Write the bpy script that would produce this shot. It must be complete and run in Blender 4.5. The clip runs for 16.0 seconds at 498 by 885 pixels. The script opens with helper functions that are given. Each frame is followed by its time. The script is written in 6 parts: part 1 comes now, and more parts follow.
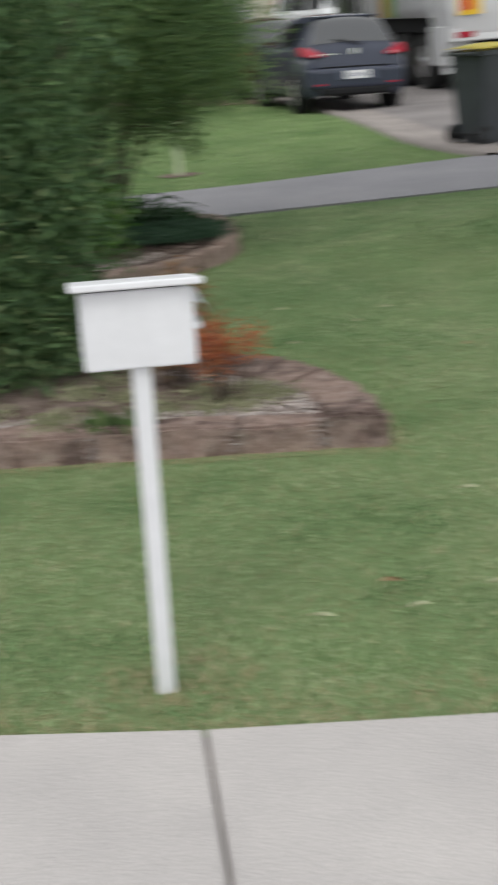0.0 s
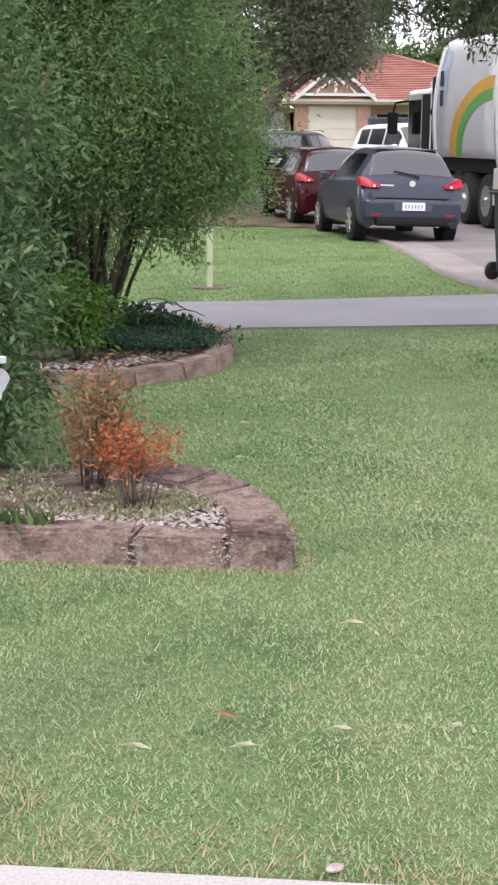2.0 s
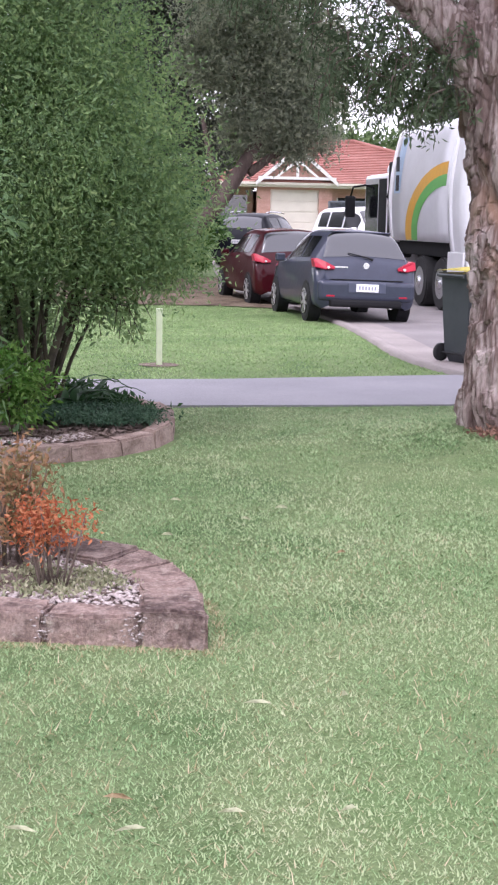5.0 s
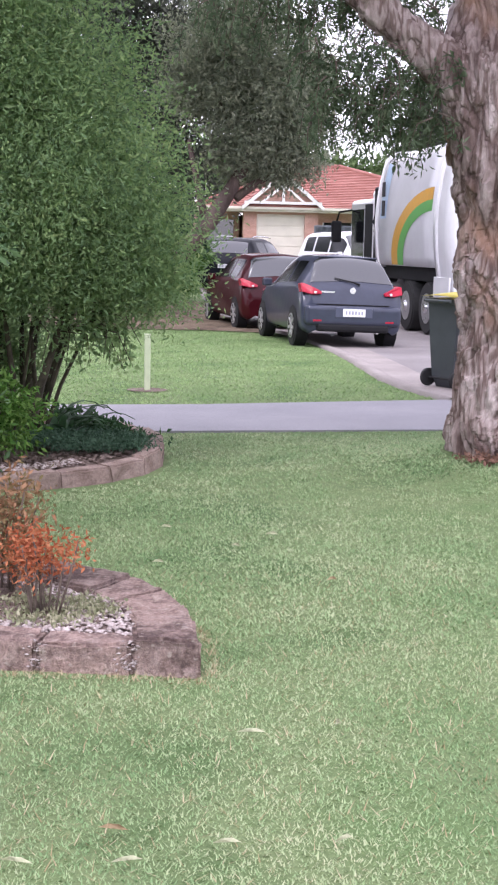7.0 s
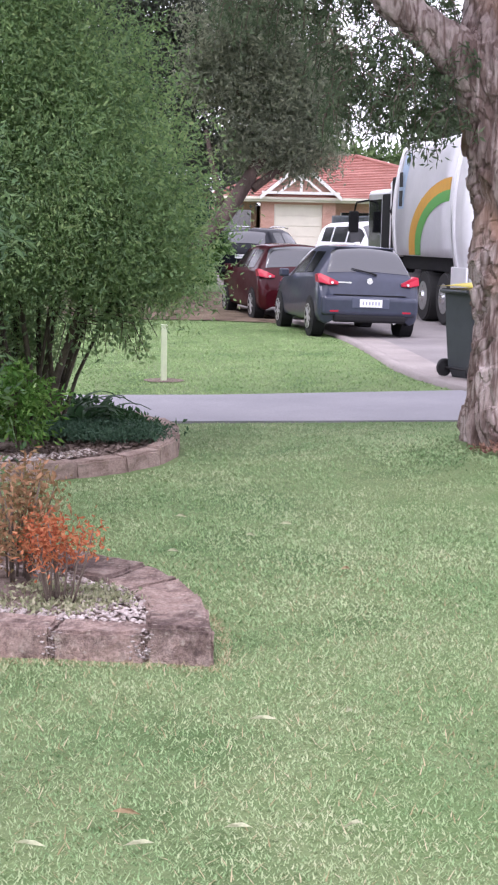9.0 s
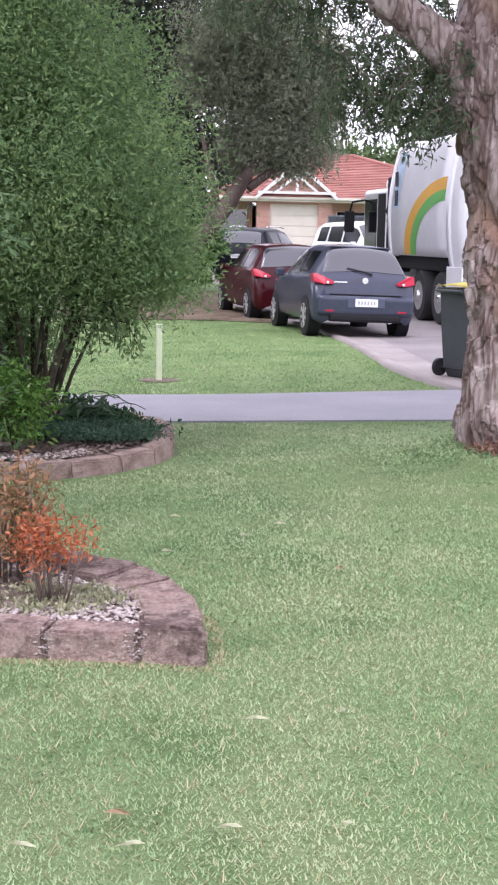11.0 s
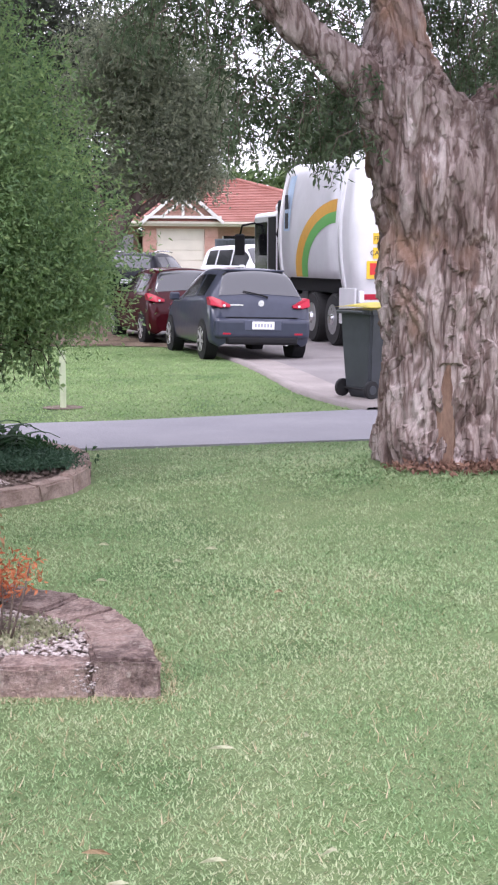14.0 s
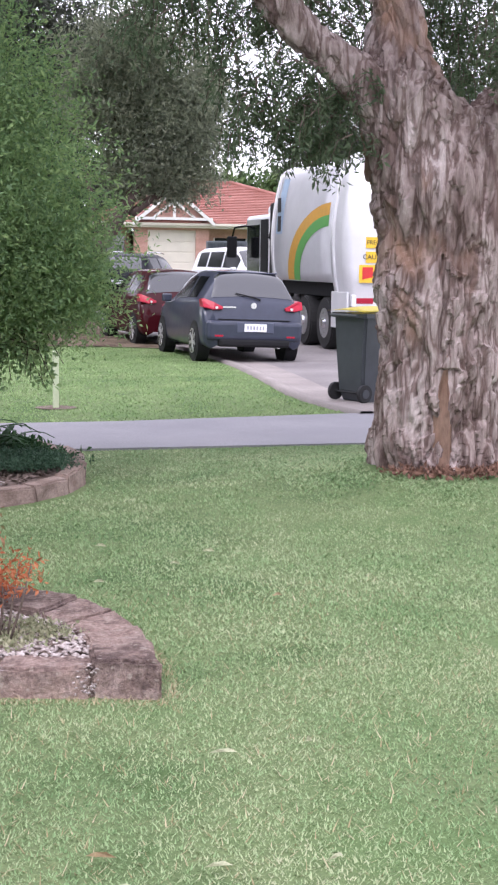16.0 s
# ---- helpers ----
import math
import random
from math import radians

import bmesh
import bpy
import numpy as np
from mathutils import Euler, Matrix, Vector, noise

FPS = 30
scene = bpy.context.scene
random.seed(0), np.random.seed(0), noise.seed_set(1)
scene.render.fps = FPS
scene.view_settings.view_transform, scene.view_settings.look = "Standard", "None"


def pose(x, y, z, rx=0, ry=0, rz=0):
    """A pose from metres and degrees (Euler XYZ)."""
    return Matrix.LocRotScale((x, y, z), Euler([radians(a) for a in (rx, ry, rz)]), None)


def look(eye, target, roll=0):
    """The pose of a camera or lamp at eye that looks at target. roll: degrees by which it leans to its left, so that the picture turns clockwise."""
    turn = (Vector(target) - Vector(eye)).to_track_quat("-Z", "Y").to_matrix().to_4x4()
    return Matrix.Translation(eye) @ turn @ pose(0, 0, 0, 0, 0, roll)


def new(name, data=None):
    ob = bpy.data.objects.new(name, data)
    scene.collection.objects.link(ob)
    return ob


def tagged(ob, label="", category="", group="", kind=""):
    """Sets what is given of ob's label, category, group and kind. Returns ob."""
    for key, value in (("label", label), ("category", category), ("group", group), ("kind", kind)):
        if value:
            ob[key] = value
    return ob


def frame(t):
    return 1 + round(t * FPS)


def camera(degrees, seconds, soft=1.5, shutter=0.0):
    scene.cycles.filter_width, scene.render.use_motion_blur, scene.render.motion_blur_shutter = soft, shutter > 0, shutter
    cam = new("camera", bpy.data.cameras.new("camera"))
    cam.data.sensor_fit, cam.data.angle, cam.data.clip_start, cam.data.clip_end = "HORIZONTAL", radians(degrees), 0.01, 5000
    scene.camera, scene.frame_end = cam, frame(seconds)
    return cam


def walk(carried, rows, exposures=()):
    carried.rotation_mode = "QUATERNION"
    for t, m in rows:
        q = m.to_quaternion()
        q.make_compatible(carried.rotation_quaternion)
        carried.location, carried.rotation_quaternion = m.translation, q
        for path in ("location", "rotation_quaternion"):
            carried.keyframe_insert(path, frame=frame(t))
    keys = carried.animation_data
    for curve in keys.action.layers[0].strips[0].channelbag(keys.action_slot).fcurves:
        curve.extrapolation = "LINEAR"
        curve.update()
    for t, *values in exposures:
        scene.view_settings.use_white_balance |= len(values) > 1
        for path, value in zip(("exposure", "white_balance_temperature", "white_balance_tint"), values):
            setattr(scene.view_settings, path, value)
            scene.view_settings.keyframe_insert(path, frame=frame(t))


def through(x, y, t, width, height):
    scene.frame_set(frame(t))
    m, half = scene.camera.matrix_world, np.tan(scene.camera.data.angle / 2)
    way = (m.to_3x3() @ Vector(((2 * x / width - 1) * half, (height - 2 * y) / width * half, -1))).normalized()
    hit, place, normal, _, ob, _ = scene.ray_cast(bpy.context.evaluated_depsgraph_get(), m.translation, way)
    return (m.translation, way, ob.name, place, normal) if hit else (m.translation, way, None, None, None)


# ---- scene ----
cam = camera(21.6, 16.0, soft=2.2, shutter=0.3)
PATH = [
    (0, (-0.425, -0.185, 1.529), (0.614, 5.411, -0.367), -4.55),
    (0.1, (-0.368, -0.146, 1.519), (0.089, 5.539, -0.344), -5.94),
    (0.2, (-0.320, -0.134, 1.501), (-0.093, 5.574, -0.335), -6.43),
    (0.3, (-0.271, -0.103, 1.487), (0.027, 5.599, -0.355), -5.86),
    (0.4, (-0.218, -0.089, 1.477), (0.365, 5.600, -0.340), -4.75),
    (0.5, (-0.159, -0.063, 1.471), (0.717, 5.590, -0.338), -3.41),
    (0.6, (-0.075, -0.070, 1.469), (1.056, 5.561, -0.268), -2.64),
    (0.7, (-0.050, -0.012, 1.433), (1.232, 5.613, -0.215), 0.06),
    (0.8, (0.000, -0.000, 1.413), (1.267, 5.633, -0.220), 0.76),
    (1, (0.099, -0.039, 1.424), (1.112, 5.644, -0.211), 0.07),
    (1.5, (0.145, -0.036, 1.407), (1.102, 5.711, -0.028), 0.05),
    (2, (0.156, -0.030, 1.408), (0.958, 5.760, 0.053), 0.25),
    (2.5, (0.246, -0.022, 1.403), (0.817, 5.815, 0.138), 0.47),
    (3, (0.289, -0.033, 1.400), (0.677, 5.835, 0.210), 0.73),
    (3.5, (0.312, -0.029, 1.399), (0.824, 5.847, 0.297), 0.68),
    (4, (0.329, -0.038, 1.403), (1.015, 5.825, 0.325), 0.70),
    (4.5, (0.337, -0.033, 1.402), (1.218, 5.811, 0.364), 0.88),
    (4.7, (0.332, -0.037, 1.401), (1.270, 5.801, 0.379), 1.01),
    (7, (0.298, -0.052, 1.420), (1.334, 5.790, 0.528), 1.07),
    (7.5, (0.306, -0.062, 1.421), (1.317, 5.782, 0.512), 0.99),
    (8, (0.302, -0.077, 1.427), (1.277, 5.770, 0.498), 1.09),
    (10.5, (0.320, -0.095, 1.424), (1.267, 5.755, 0.484), 0.96),
    (11, (0.320, -0.085, 1.424), (1.292, 5.761, 0.486), 0.99),
    (11.5, (0.321, -0.101, 1.433), (1.324, 5.740, 0.499), 0.65),
    (12, (0.300, -0.089, 1.430), (1.331, 5.745, 0.484), 0.54),
    (12.5, (0.261, -0.046, 1.421), (1.358, 5.773, 0.458), 0.53),
    (13, (0.192, -0.030, 1.426), (1.521, 5.746, 0.489), 0.07),
    (13.5, (0.159, -0.008, 1.421), (1.606, 5.749, 0.551), -0.08),
    (14, (0.134, -0.006, 1.422), (1.610, 5.751, 0.595), 0.04),
    (14.5, (0.121, 0.025, 1.415), (1.579, 5.784, 0.573), 0.34),
    (15, (0.095, 0.032, 1.413), (1.571, 5.782, 0.540), 0.51),
    (15.5, (0.082, 0.032, 1.414), (1.594, 5.775, 0.561), 0.73),
    (16, (0.084, 0.021, 1.419), (1.616, 5.764, 0.604), 0.81),
]
walk(cam, [(t, look(eye, target, roll)) for t, eye, target, roll in PATH],
     [(0, 0.03, 6560, 2), (0.5, 0.2, 6670, 5), (1.0, 0.46, 6700, 5), (1.5, 0.61, 6570, 8), (2.2, 0.80, 6350, 16), (2.6, 0.86, 6220, 18), (3.0, 0.93, 6150, 21), (3.5, 0.96, 6090, 24), (4.5, 0.99, 6060, 23), (7, 1.0, 6030, 22), (12.5, 1.0, 6020, 22), (16, 0.92, 6050, 19)])

# ---- world and light: an overcast afternoon ----
world = bpy.data.worlds.new("overcast_sky")
scene.world = world
world.use_nodes = True
wn, wl = world.node_tree.nodes, world.node_tree.links
sky = wn.new("ShaderNodeTexSky")
sky.sky_type = "NISHITA"
sky.sun_disc = False
sky.sun_elevation = radians(50)
sky.sun_rotation = radians(200)
cloud = wn.new("ShaderNodeMix")
cloud.data_type = "RGBA"
cloud.inputs[0].default_value = 0.86
cloud.inputs[7].default_value = (10.5, 10.2, 10.6, 1)
wl.new(sky.outputs[0], cloud.inputs[6])
wl.new(cloud.outputs[2], wn["Background"].inputs[0])
wn["Background"].inputs[1].default_value = 0.115

sun = new("sun", bpy.data.lights.new("sun", "SUN"))
sun.data.energy = 1.1
sun.data.angle = radians(25)
sun.data.color = (1.0, 0.96, 0.92)
sun.matrix_world = look((-6, -14, 24), (0, 0, 0))


# ---- small tools ----
def gz(y):
    return float(np.interp(y, [0, 5, 14, 22, 28, 38, 40, 42, 46, 60, 100],
                           [0, 0, -.11, -.2, -.22, -.12, -.05, .15, .3, .6, .9]))


def part(name, bm, material, parent=None, label=""):
    """Links a bmesh as one mesh object under a thing or a part."""
    me = bpy.data.meshes.new(name)
    bm.to_mesh(me)
    bm.free()
    if material:
        me.materials.append(material)
    ob = new(name, me)
    if parent:
        ob.parent = parent
    if label:
        tagged(ob, label)
    return ob


def raw(name, verts, faces, material, parent=None, smooth=False):
    me = bpy.data.meshes.new(name)
    verts, faces = np.asarray(verts, np.float32), np.asarray(faces, np.int32)
    k = faces.shape[1]
    me.vertices.add(len(verts))
    me.vertices.foreach_set("co", verts.ravel())
    me.loops.add(faces.size)
    me.loops.foreach_set("vertex_index", faces.ravel())
    me.polygons.add(len(faces))
    me.polygons.foreach_set("loop_start", np.arange(0, faces.size, k, dtype=np.int32))
    if smooth:
        me.polygons.foreach_set("use_smooth", np.ones(len(faces), bool))
    me.update(calc_edges=True)
    me.validate()
    me.materials.append(material)
    ob = new(name, me)
    if parent:
        ob.parent = parent
    return ob


def thing(name, m, label, category, group="", kind=""):
    ob = new(name)
    ob.empty_display_size = 0.1
    ob.matrix_world = m
    return tagged(ob, label, category, group, kind)


def smooth(bm):
    for f in bm.faces:
        f.smooth = True
    return bm


def box(x0, x1, y0, y1, z0, z1, bevel=0.0, m=None, bm=None, segs=2):
    own = bmesh.new()
    bmesh.ops.create_cube(own, size=1)
    bmesh.ops.scale(own, vec=(x1 - x0, y1 - y0, z1 - z0), verts=own.verts)
    bmesh.ops.translate(own, vec=((x0 + x1) / 2, (y0 + y1) / 2, (z0 + z1) / 2), verts=own.verts)
    if bevel:
        bmesh.ops.bevel(own, geom=own.edges[:], offset=bevel, segments=segs, affect="EDGES", profile=0.5)
    if m is not None:
        own.transform(m)
    return own if bm is None else join(bm, own)


def join(bm, own):
    me = bpy.data.meshes.new("tmp")
    own.to_mesh(me)
    own.free()
    bm.from_mesh(me)
    bpy.data.meshes.remove(me)
    return bm


def cyl(p, q, r0, r1=None, n=12, bm=None, bevel=0.0):
    r1 = r0 if r1 is None else r1
    own = bmesh.new()
    p, q = Vector(p), Vector(q)
    bmesh.ops.create_cone(own, cap_ends=True, segments=n, radius1=r0, radius2=r1, depth=(q - p).length)
    if bevel:
        rim = [e for e in own.edges if all(len(f.verts) > 4 for f in e.link_faces) or any(len(f.verts) > 4 for f in e.link_faces)]
        bmesh.ops.bevel(own, geom=rim, offset=bevel, segments=2, affect="EDGES")
    own.transform(Matrix.Translation((p + q) / 2) @ (q - p).to_track_quat("Z", "Y").to_matrix().to_4x4())
    return own if bm is None else join(bm, own)


def tube(points, radii, n=8, bm=None):
    """A tapering tube along points."""
    bm = bm or bmesh.new()
    rings = []
    pts = [Vector(p) for p in points]
    for i, p in enumerate(pts):
        d = (pts[min(i + 1, len(pts) - 1)] - pts[max(i - 1, 0)]).normalized()
        a = d.orthogonal().normalized() if i == 0 else (a - d * a.dot(d)).normalized()
        b = d.cross(a)
        rings.append([bm.verts.new(p + (a * math.cos(2 * math.pi * k / n) + b * math.sin(2 * math.pi * k / n)) * radii[i]) for k in range(n)])
    for r0, r1 in zip(rings, rings[1:]):
        for k in range(n):
            bm.faces.new((r0[k], r0[(k + 1) % n], r1[(k + 1) % n], r1[k])).smooth = True
    bm.faces.new(rings[0][::-1])
    bm.faces.new(rings[-1])
    return bm


def prism(outline, y0, y1, bm=None, bevel=0.0):
    """An outline in x, z pushed from y0 to y1."""
    own = bmesh.new()
    a = [own.verts.new((x, y0, z)) for x, z in outline]
    b = [own.verts.new((x, y1, z)) for x, z in outline]
    own.faces.new(a)
    own.faces.new(b[::-1])
    for k in range(len(a)):
        own.faces.new((a[k], b[k], b[(k + 1) % len(a)], a[(k + 1) % len(a)]))
    bmesh.ops.recalc_face_normals(own, faces=own.faces)
    if bevel:
        bmesh.ops.bevel(own, geom=own.edges[:], offset=bevel, segments=2, affect="EDGES")
    return own if bm is None else join(bm, own)


def sheet(outline, lift, thick=0.0, step=None):
    """A flat outline in x, y laid on the ground, lift metres above it."""
    bm = bmesh.new()
    top = [bm.verts.new((x, y, gz(y) + lift)) for x, y in outline]
    bm.faces.new(top)
    if thick:
        low = [bm.verts.new((x, y, gz(y) + lift - thick)) for x, y in outline]
        for k in range(len(top)):
            bm.faces.new((top[k], low[k], low[(k + 1) % len(top)], top[(k + 1) % len(top)]))
    bmesh.ops.recalc_face_normals(bm, faces=bm.faces)
    return bm


def leaves(points, length, width, droop=0.0, spread=0.35, seed=1, lean=None):
    """Folded pointed leaves at the points: vertices and triangles."""
    rng = np.random.default_rng(seed)
    n = len(points)
    d = rng.normal(size=(n, 3))
    if lean is not None:
        d = d * 0.8 + lean
    d[:, 2] -= droop
    d /= np.linalg.norm(d, axis=1)[:, None] + 1e-9
    s = np.cross(d, rng.normal(size=(n, 3)))
    s /= np.linalg.norm(s, axis=1)[:, None] + 1e-9
    u = np.cross(s, d)
    ln = length * rng.uniform(1 - spread, 1 + spread, (n, 1))
    wd = width * rng.uniform(1 - spread, 1 + spread, (n, 1)) / 2
    p = np.asarray(points)
    mid = p + d * ln * 0.45
    v = np.stack([p, mid + s * wd + u * wd * 0.5, p + d * ln, mid - s * wd + u * wd * 0.5], 1).reshape(-1, 3)
    i = np.arange(n)[:, None] * 4
    f = np.concatenate([i + [0, 1, 2], i + [0, 2, 3]], 1).reshape(-1, 3)
    return v, f


def blob_points(blobs, n, seed=1, shell=0.5, jitter=0.12):
    """Points in and near the skin of overlapping ellipsoids (x, y, z, rx, ry, rz), clumped."""
    rng = np.random.default_rng(seed)
    b = np.array(blobs, float)
    w = (b[:, 3] * b[:, 4] + b[:, 3] * b[:, 5] + b[:, 4] * b[:, 5])
    # clumps on each blob
    m = max(len(b) * 6, n // 45)
    k = rng.choice(len(b), m, p=w / w.sum())
    d = rng.normal(size=(m, 3))
    d /= np.linalg.norm(d, axis=1)[:, None]
    r = rng.uniform(shell, 1.06, (m, 1))
    c = b[k, :3] + d * r * b[k, 3:]
    size = rng.uniform(0.5, 1.3, (m, 1)) * jitter
    j = rng.choice(m, n)
    return c[j] + np.clip(rng.normal(size=(n, 3)), -1.7, 1.7) * size[j], d[j]


# ---- materials ----
def mat(name, rough=0.7, metal=0.0, spec=0.5):
    m = bpy.data.materials.new(name)
    m.use_nodes = True
    p = m.node_tree.nodes["Principled BSDF"]
    p.inputs["Roughness"].default_value = rough
    p.inputs["Metallic"].default_value = metal
    p.inputs["Specular IOR Level"].default_value = spec
    return m, m.node_tree.nodes, m.node_tree.links, p


def ramp(nodes, stops):
    r = nodes.new("ShaderNodeValToRGB")
    while len(r.color_ramp.elements) < len(stops):
        r.color_ramp.elements.new(0.5)
    for e, (pos, c) in zip(r.color_ramp.elements, stops):
        e.position, e.color = pos, (*c, 1)
    return r


def tex(nodes, links, scale, detail=4, rough=0.6, stretch=(1, 1, 1), world_space=True):
    n = nodes.new("ShaderNodeTexNoise")
    n.inputs["Scale"].default_value, n.inputs["Detail"].default_value, n.inputs["Roughness"].default_value = scale, detail, rough
    mp = nodes.new("ShaderNodeMapping")
    mp.inputs["Scale"].default_value = stretch
    if world_space:
        g = nodes.new("ShaderNodeNewGeometry")
        links.new(g.outputs["Position"], mp.inputs[0])
    else:
        g = nodes.new("ShaderNodeTexCoord")
        links.new(g.outputs["Object"], mp.inputs[0])
    links.new(mp.outputs[0], n.inputs["Vector"])
    return n


def blend(nodes, links, a, b, fac, kind="MIX"):
    x = nodes.new("ShaderNodeMix")
    x.data_type, x.blend_type = "RGBA", kind
    for sock, v in ((x.inputs[6], a), (x.inputs[7], b), (x.inputs[0], fac)):
        if isinstance(v, (int, float)):
            sock.default_value = v
        elif isinstance(v, tuple):
            sock.default_value = (*v, 1)
        else:
            links.new(v, sock)
    return x.outputs[2]


def bump(nodes, links, p, height, strength, distance=0.01):
    b = nodes.new("ShaderNodeBump")
    b.inputs["Strength"].default_value, b.inputs["Distance"].default_value = strength, distance
    links.new(height, b.inputs["Height"])
    links.new(b.outputs[0], p.inputs["Normal"])


def two_tone(name, a, b, scale=3, fine=60, rough=0.8, relief=0.3, metal=0.0, stretch=(1, 1, 1), c=None, spec=0.4, dist=0.01, piece=0.0):
    """A surface whose colour wanders between a and b at a large scale and is speckled at a fine one."""
    m, n, l, p = mat(name, rough, metal, spec)
    big, small = tex(n, l, scale, 4, 0.6, stretch), tex(n, l, fine, 6, 0.7, stretch)
    r = ramp(n, [(0.35, a), (0.65, b)] if c is None else [(0.36, a), (0.5, b), (0.63, c)])
    l.new(big.outputs[0], r.inputs[0])
    g = ramp(n, [(0.3, (0.62, 0.62, 0.62)), (0.7, (1.35, 1.35, 1.35))])
    l.new(small.outputs[0], g.inputs[0])
    out = blend(n, l, r.outputs[0], g.outputs[0], 0.7, "MULTIPLY")
    if piece:
        o = n.new("ShaderNodeObjectInfo")
        pr = ramp(n, [(0, (1 - piece,) * 3), (1, (1 + piece, 1 + piece * 0.9, 1 + piece * 0.8))])
        l.new(o.outputs["Random"], pr.inputs[0])
        out = blend(n, l, out, pr.outputs[0], 1.0, "MULTIPLY")
    l.new(out, p.inputs["Base Color"])
    bump(n, l, p, small.outputs[0], relief, dist)
    return m


def leaf_mat(name, stops, through=0.25, rough=0.55):
    """Leaf colour varied leaf by leaf and in large drifts; some light passes through."""
    m, n, l, p = mat(name, rough, 0, 0.2)
    g = n.new("ShaderNodeNewGeometry")
    r = ramp(n, stops)
    big = tex(n, l, 1.3, 2)
    mix = n.new("ShaderNodeMath")
    mix.operation = "MULTIPLY_ADD"
    l.new(big.outputs[0], mix.inputs[0])
    mix.inputs[1].default_value = 0.5
    h = n.new("ShaderNodeMath")
    h.operation = "MULTIPLY_ADD"
    l.new(g.outputs["Random Per Island"], h.inputs[0])
    h.inputs[1].default_value, h.inputs[2].default_value = 0.75, -0.12
    l.new(h.outputs[0], mix.inputs[2])
    l.new(mix.outputs[0], r.inputs[0])
    l.new(r.outputs[0], p.inputs["Base Color"])
    t = n.new("ShaderNodeBsdfTranslucent")
    l.new(r.outputs[0], t.inputs[0])
    s = n.new("ShaderNodeMixShader")
    s.inputs[0].default_value = through
    l.new(p.outputs[0], s.inputs[1])
    l.new(t.outputs[0], s.inputs[2])
    l.new(s.outputs[0], n["Material Output"].inputs[0])
    return m


def plain(name, c, rough=0.5, metal=0.0, spec=0.5, wear=0.12, scale=8, coat=0.0):
    """Paint, plastic or metal with faint dirt and uneven gloss."""
    m, n, l, p = mat(name, rough, metal, spec)
    t = tex(n, l, scale, 5, 0.65)
    r = ramp(n, [(0.3, tuple(v * (1 - wear) for v in c)), (0.7, tuple(min(1, v * (1 + wear * 0.6)) for v in c))])
    l.new(t.outputs[0], r.inputs[0])
    l.new(r.outputs[0], p.inputs["Base Color"])
    q = n.new("ShaderNodeMath")
    q.operation = "MULTIPLY_ADD"
    l.new(t.outputs[0], q.inputs[0])
    q.inputs[1].default_value, q.inputs[2].default_value = 0.2, max(0.02, rough - 0.1)
    l.new(q.outputs[0], p.inputs["Roughness"])
    p.inputs["Coat Weight"].default_value = coat
    p.inputs["Coat Roughness"].default_value = 0.05
    return m


M_LAWN = two_tone("lawn_soil", (0.095, 0.15, 0.06), (0.165, 0.215, 0.10), 1.1, 55, 0.95, 0.6, c=(0.13, 0.195, 0.08), spec=0.15, dist=0.02)


def grass_mat(name, stops):
    """Blades tinted singly, in hand-sized clumps and in wide worn drifts."""
    m, n, l, p = mat(name, 0.7, 0, 0.1)
    g = n.new("ShaderNodeNewGeometry")
    wide, clump = tex(n, l, 1.5, 4, 0.6, (1, 0.75, 1)), tex(n, l, 24, 3, 0.65)
    val = None
    for src, k in ((g.outputs["Random Per Island"], 0.30), (wide.outputs[0], 1.2), (clump.outputs[0], 0.95)):
        q = n.new("ShaderNodeMath")
        q.operation = "MULTIPLY_ADD"
        l.new(src, q.inputs[0])
        q.inputs[1].default_value = k
        if val is None:
            q.inputs[2].default_value = -0.77
        else:
            l.new(val, q.inputs[2])
        val = q.outputs[0]
    r = ramp(n, stops)
    l.new(val, r.inputs[0])
    l.new(r.outputs[0], p.inputs["Base Color"])
    t = n.new("ShaderNodeBsdfTranslucent")
    l.new(r.outputs[0], t.inputs[0])
    s = n.new("ShaderNodeMixShader")
    s.inputs[0].default_value = 0.3
    l.new(p.outputs[0], s.inputs[1])
    l.new(t.outputs[0], s.inputs[2])
    l.new(s.outputs[0], n["Material Output"].inputs[0])
    return m


M_GRASS = grass_mat("grass_blades", [(0.08, (0.135, 0.235, 0.105)), (0.34, (0.265, 0.39, 0.19)), (0.6, (0.395, 0.47, 0.27)), (0.88, (0.53, 0.54, 0.365))])
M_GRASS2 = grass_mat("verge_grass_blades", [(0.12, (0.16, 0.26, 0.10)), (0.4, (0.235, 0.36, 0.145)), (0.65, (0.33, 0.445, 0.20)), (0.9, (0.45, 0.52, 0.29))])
M_DRY = leaf_mat("dry_grass", [(0.2, (0.30, 0.24, 0.13)), (0.6, (0.42, 0.36, 0.22)), (0.9, (0.55, 0.47, 0.33))], 0.2)
M_CONC = two_tone("concrete", (0.41, 0.385, 0.385), (0.49, 0.46, 0.455), 1.6, 140, 0.85, 0.05, spec=0.3, dist=0.003)
M_PATH = two_tone("old_asphalt_path", (0.25, 0.245, 0.265), (0.30, 0.29, 0.31), 0.8, 120, 0.85, 0.25, spec=0.3, dist=0.004)
M_ROAD = two_tone("road_asphalt", (0.18, 0.163, 0.165), (0.25, 0.228, 0.226), 0.5, 60, 0.8, 0.3, spec=0.35, dist=0.006)
M_APRON = two_tone("pale_gutter", (0.25, 0.22, 0.21), (0.32, 0.285, 0.27), 1.2, 60, 0.85, 0.3, spec=0.3, dist=0.006)
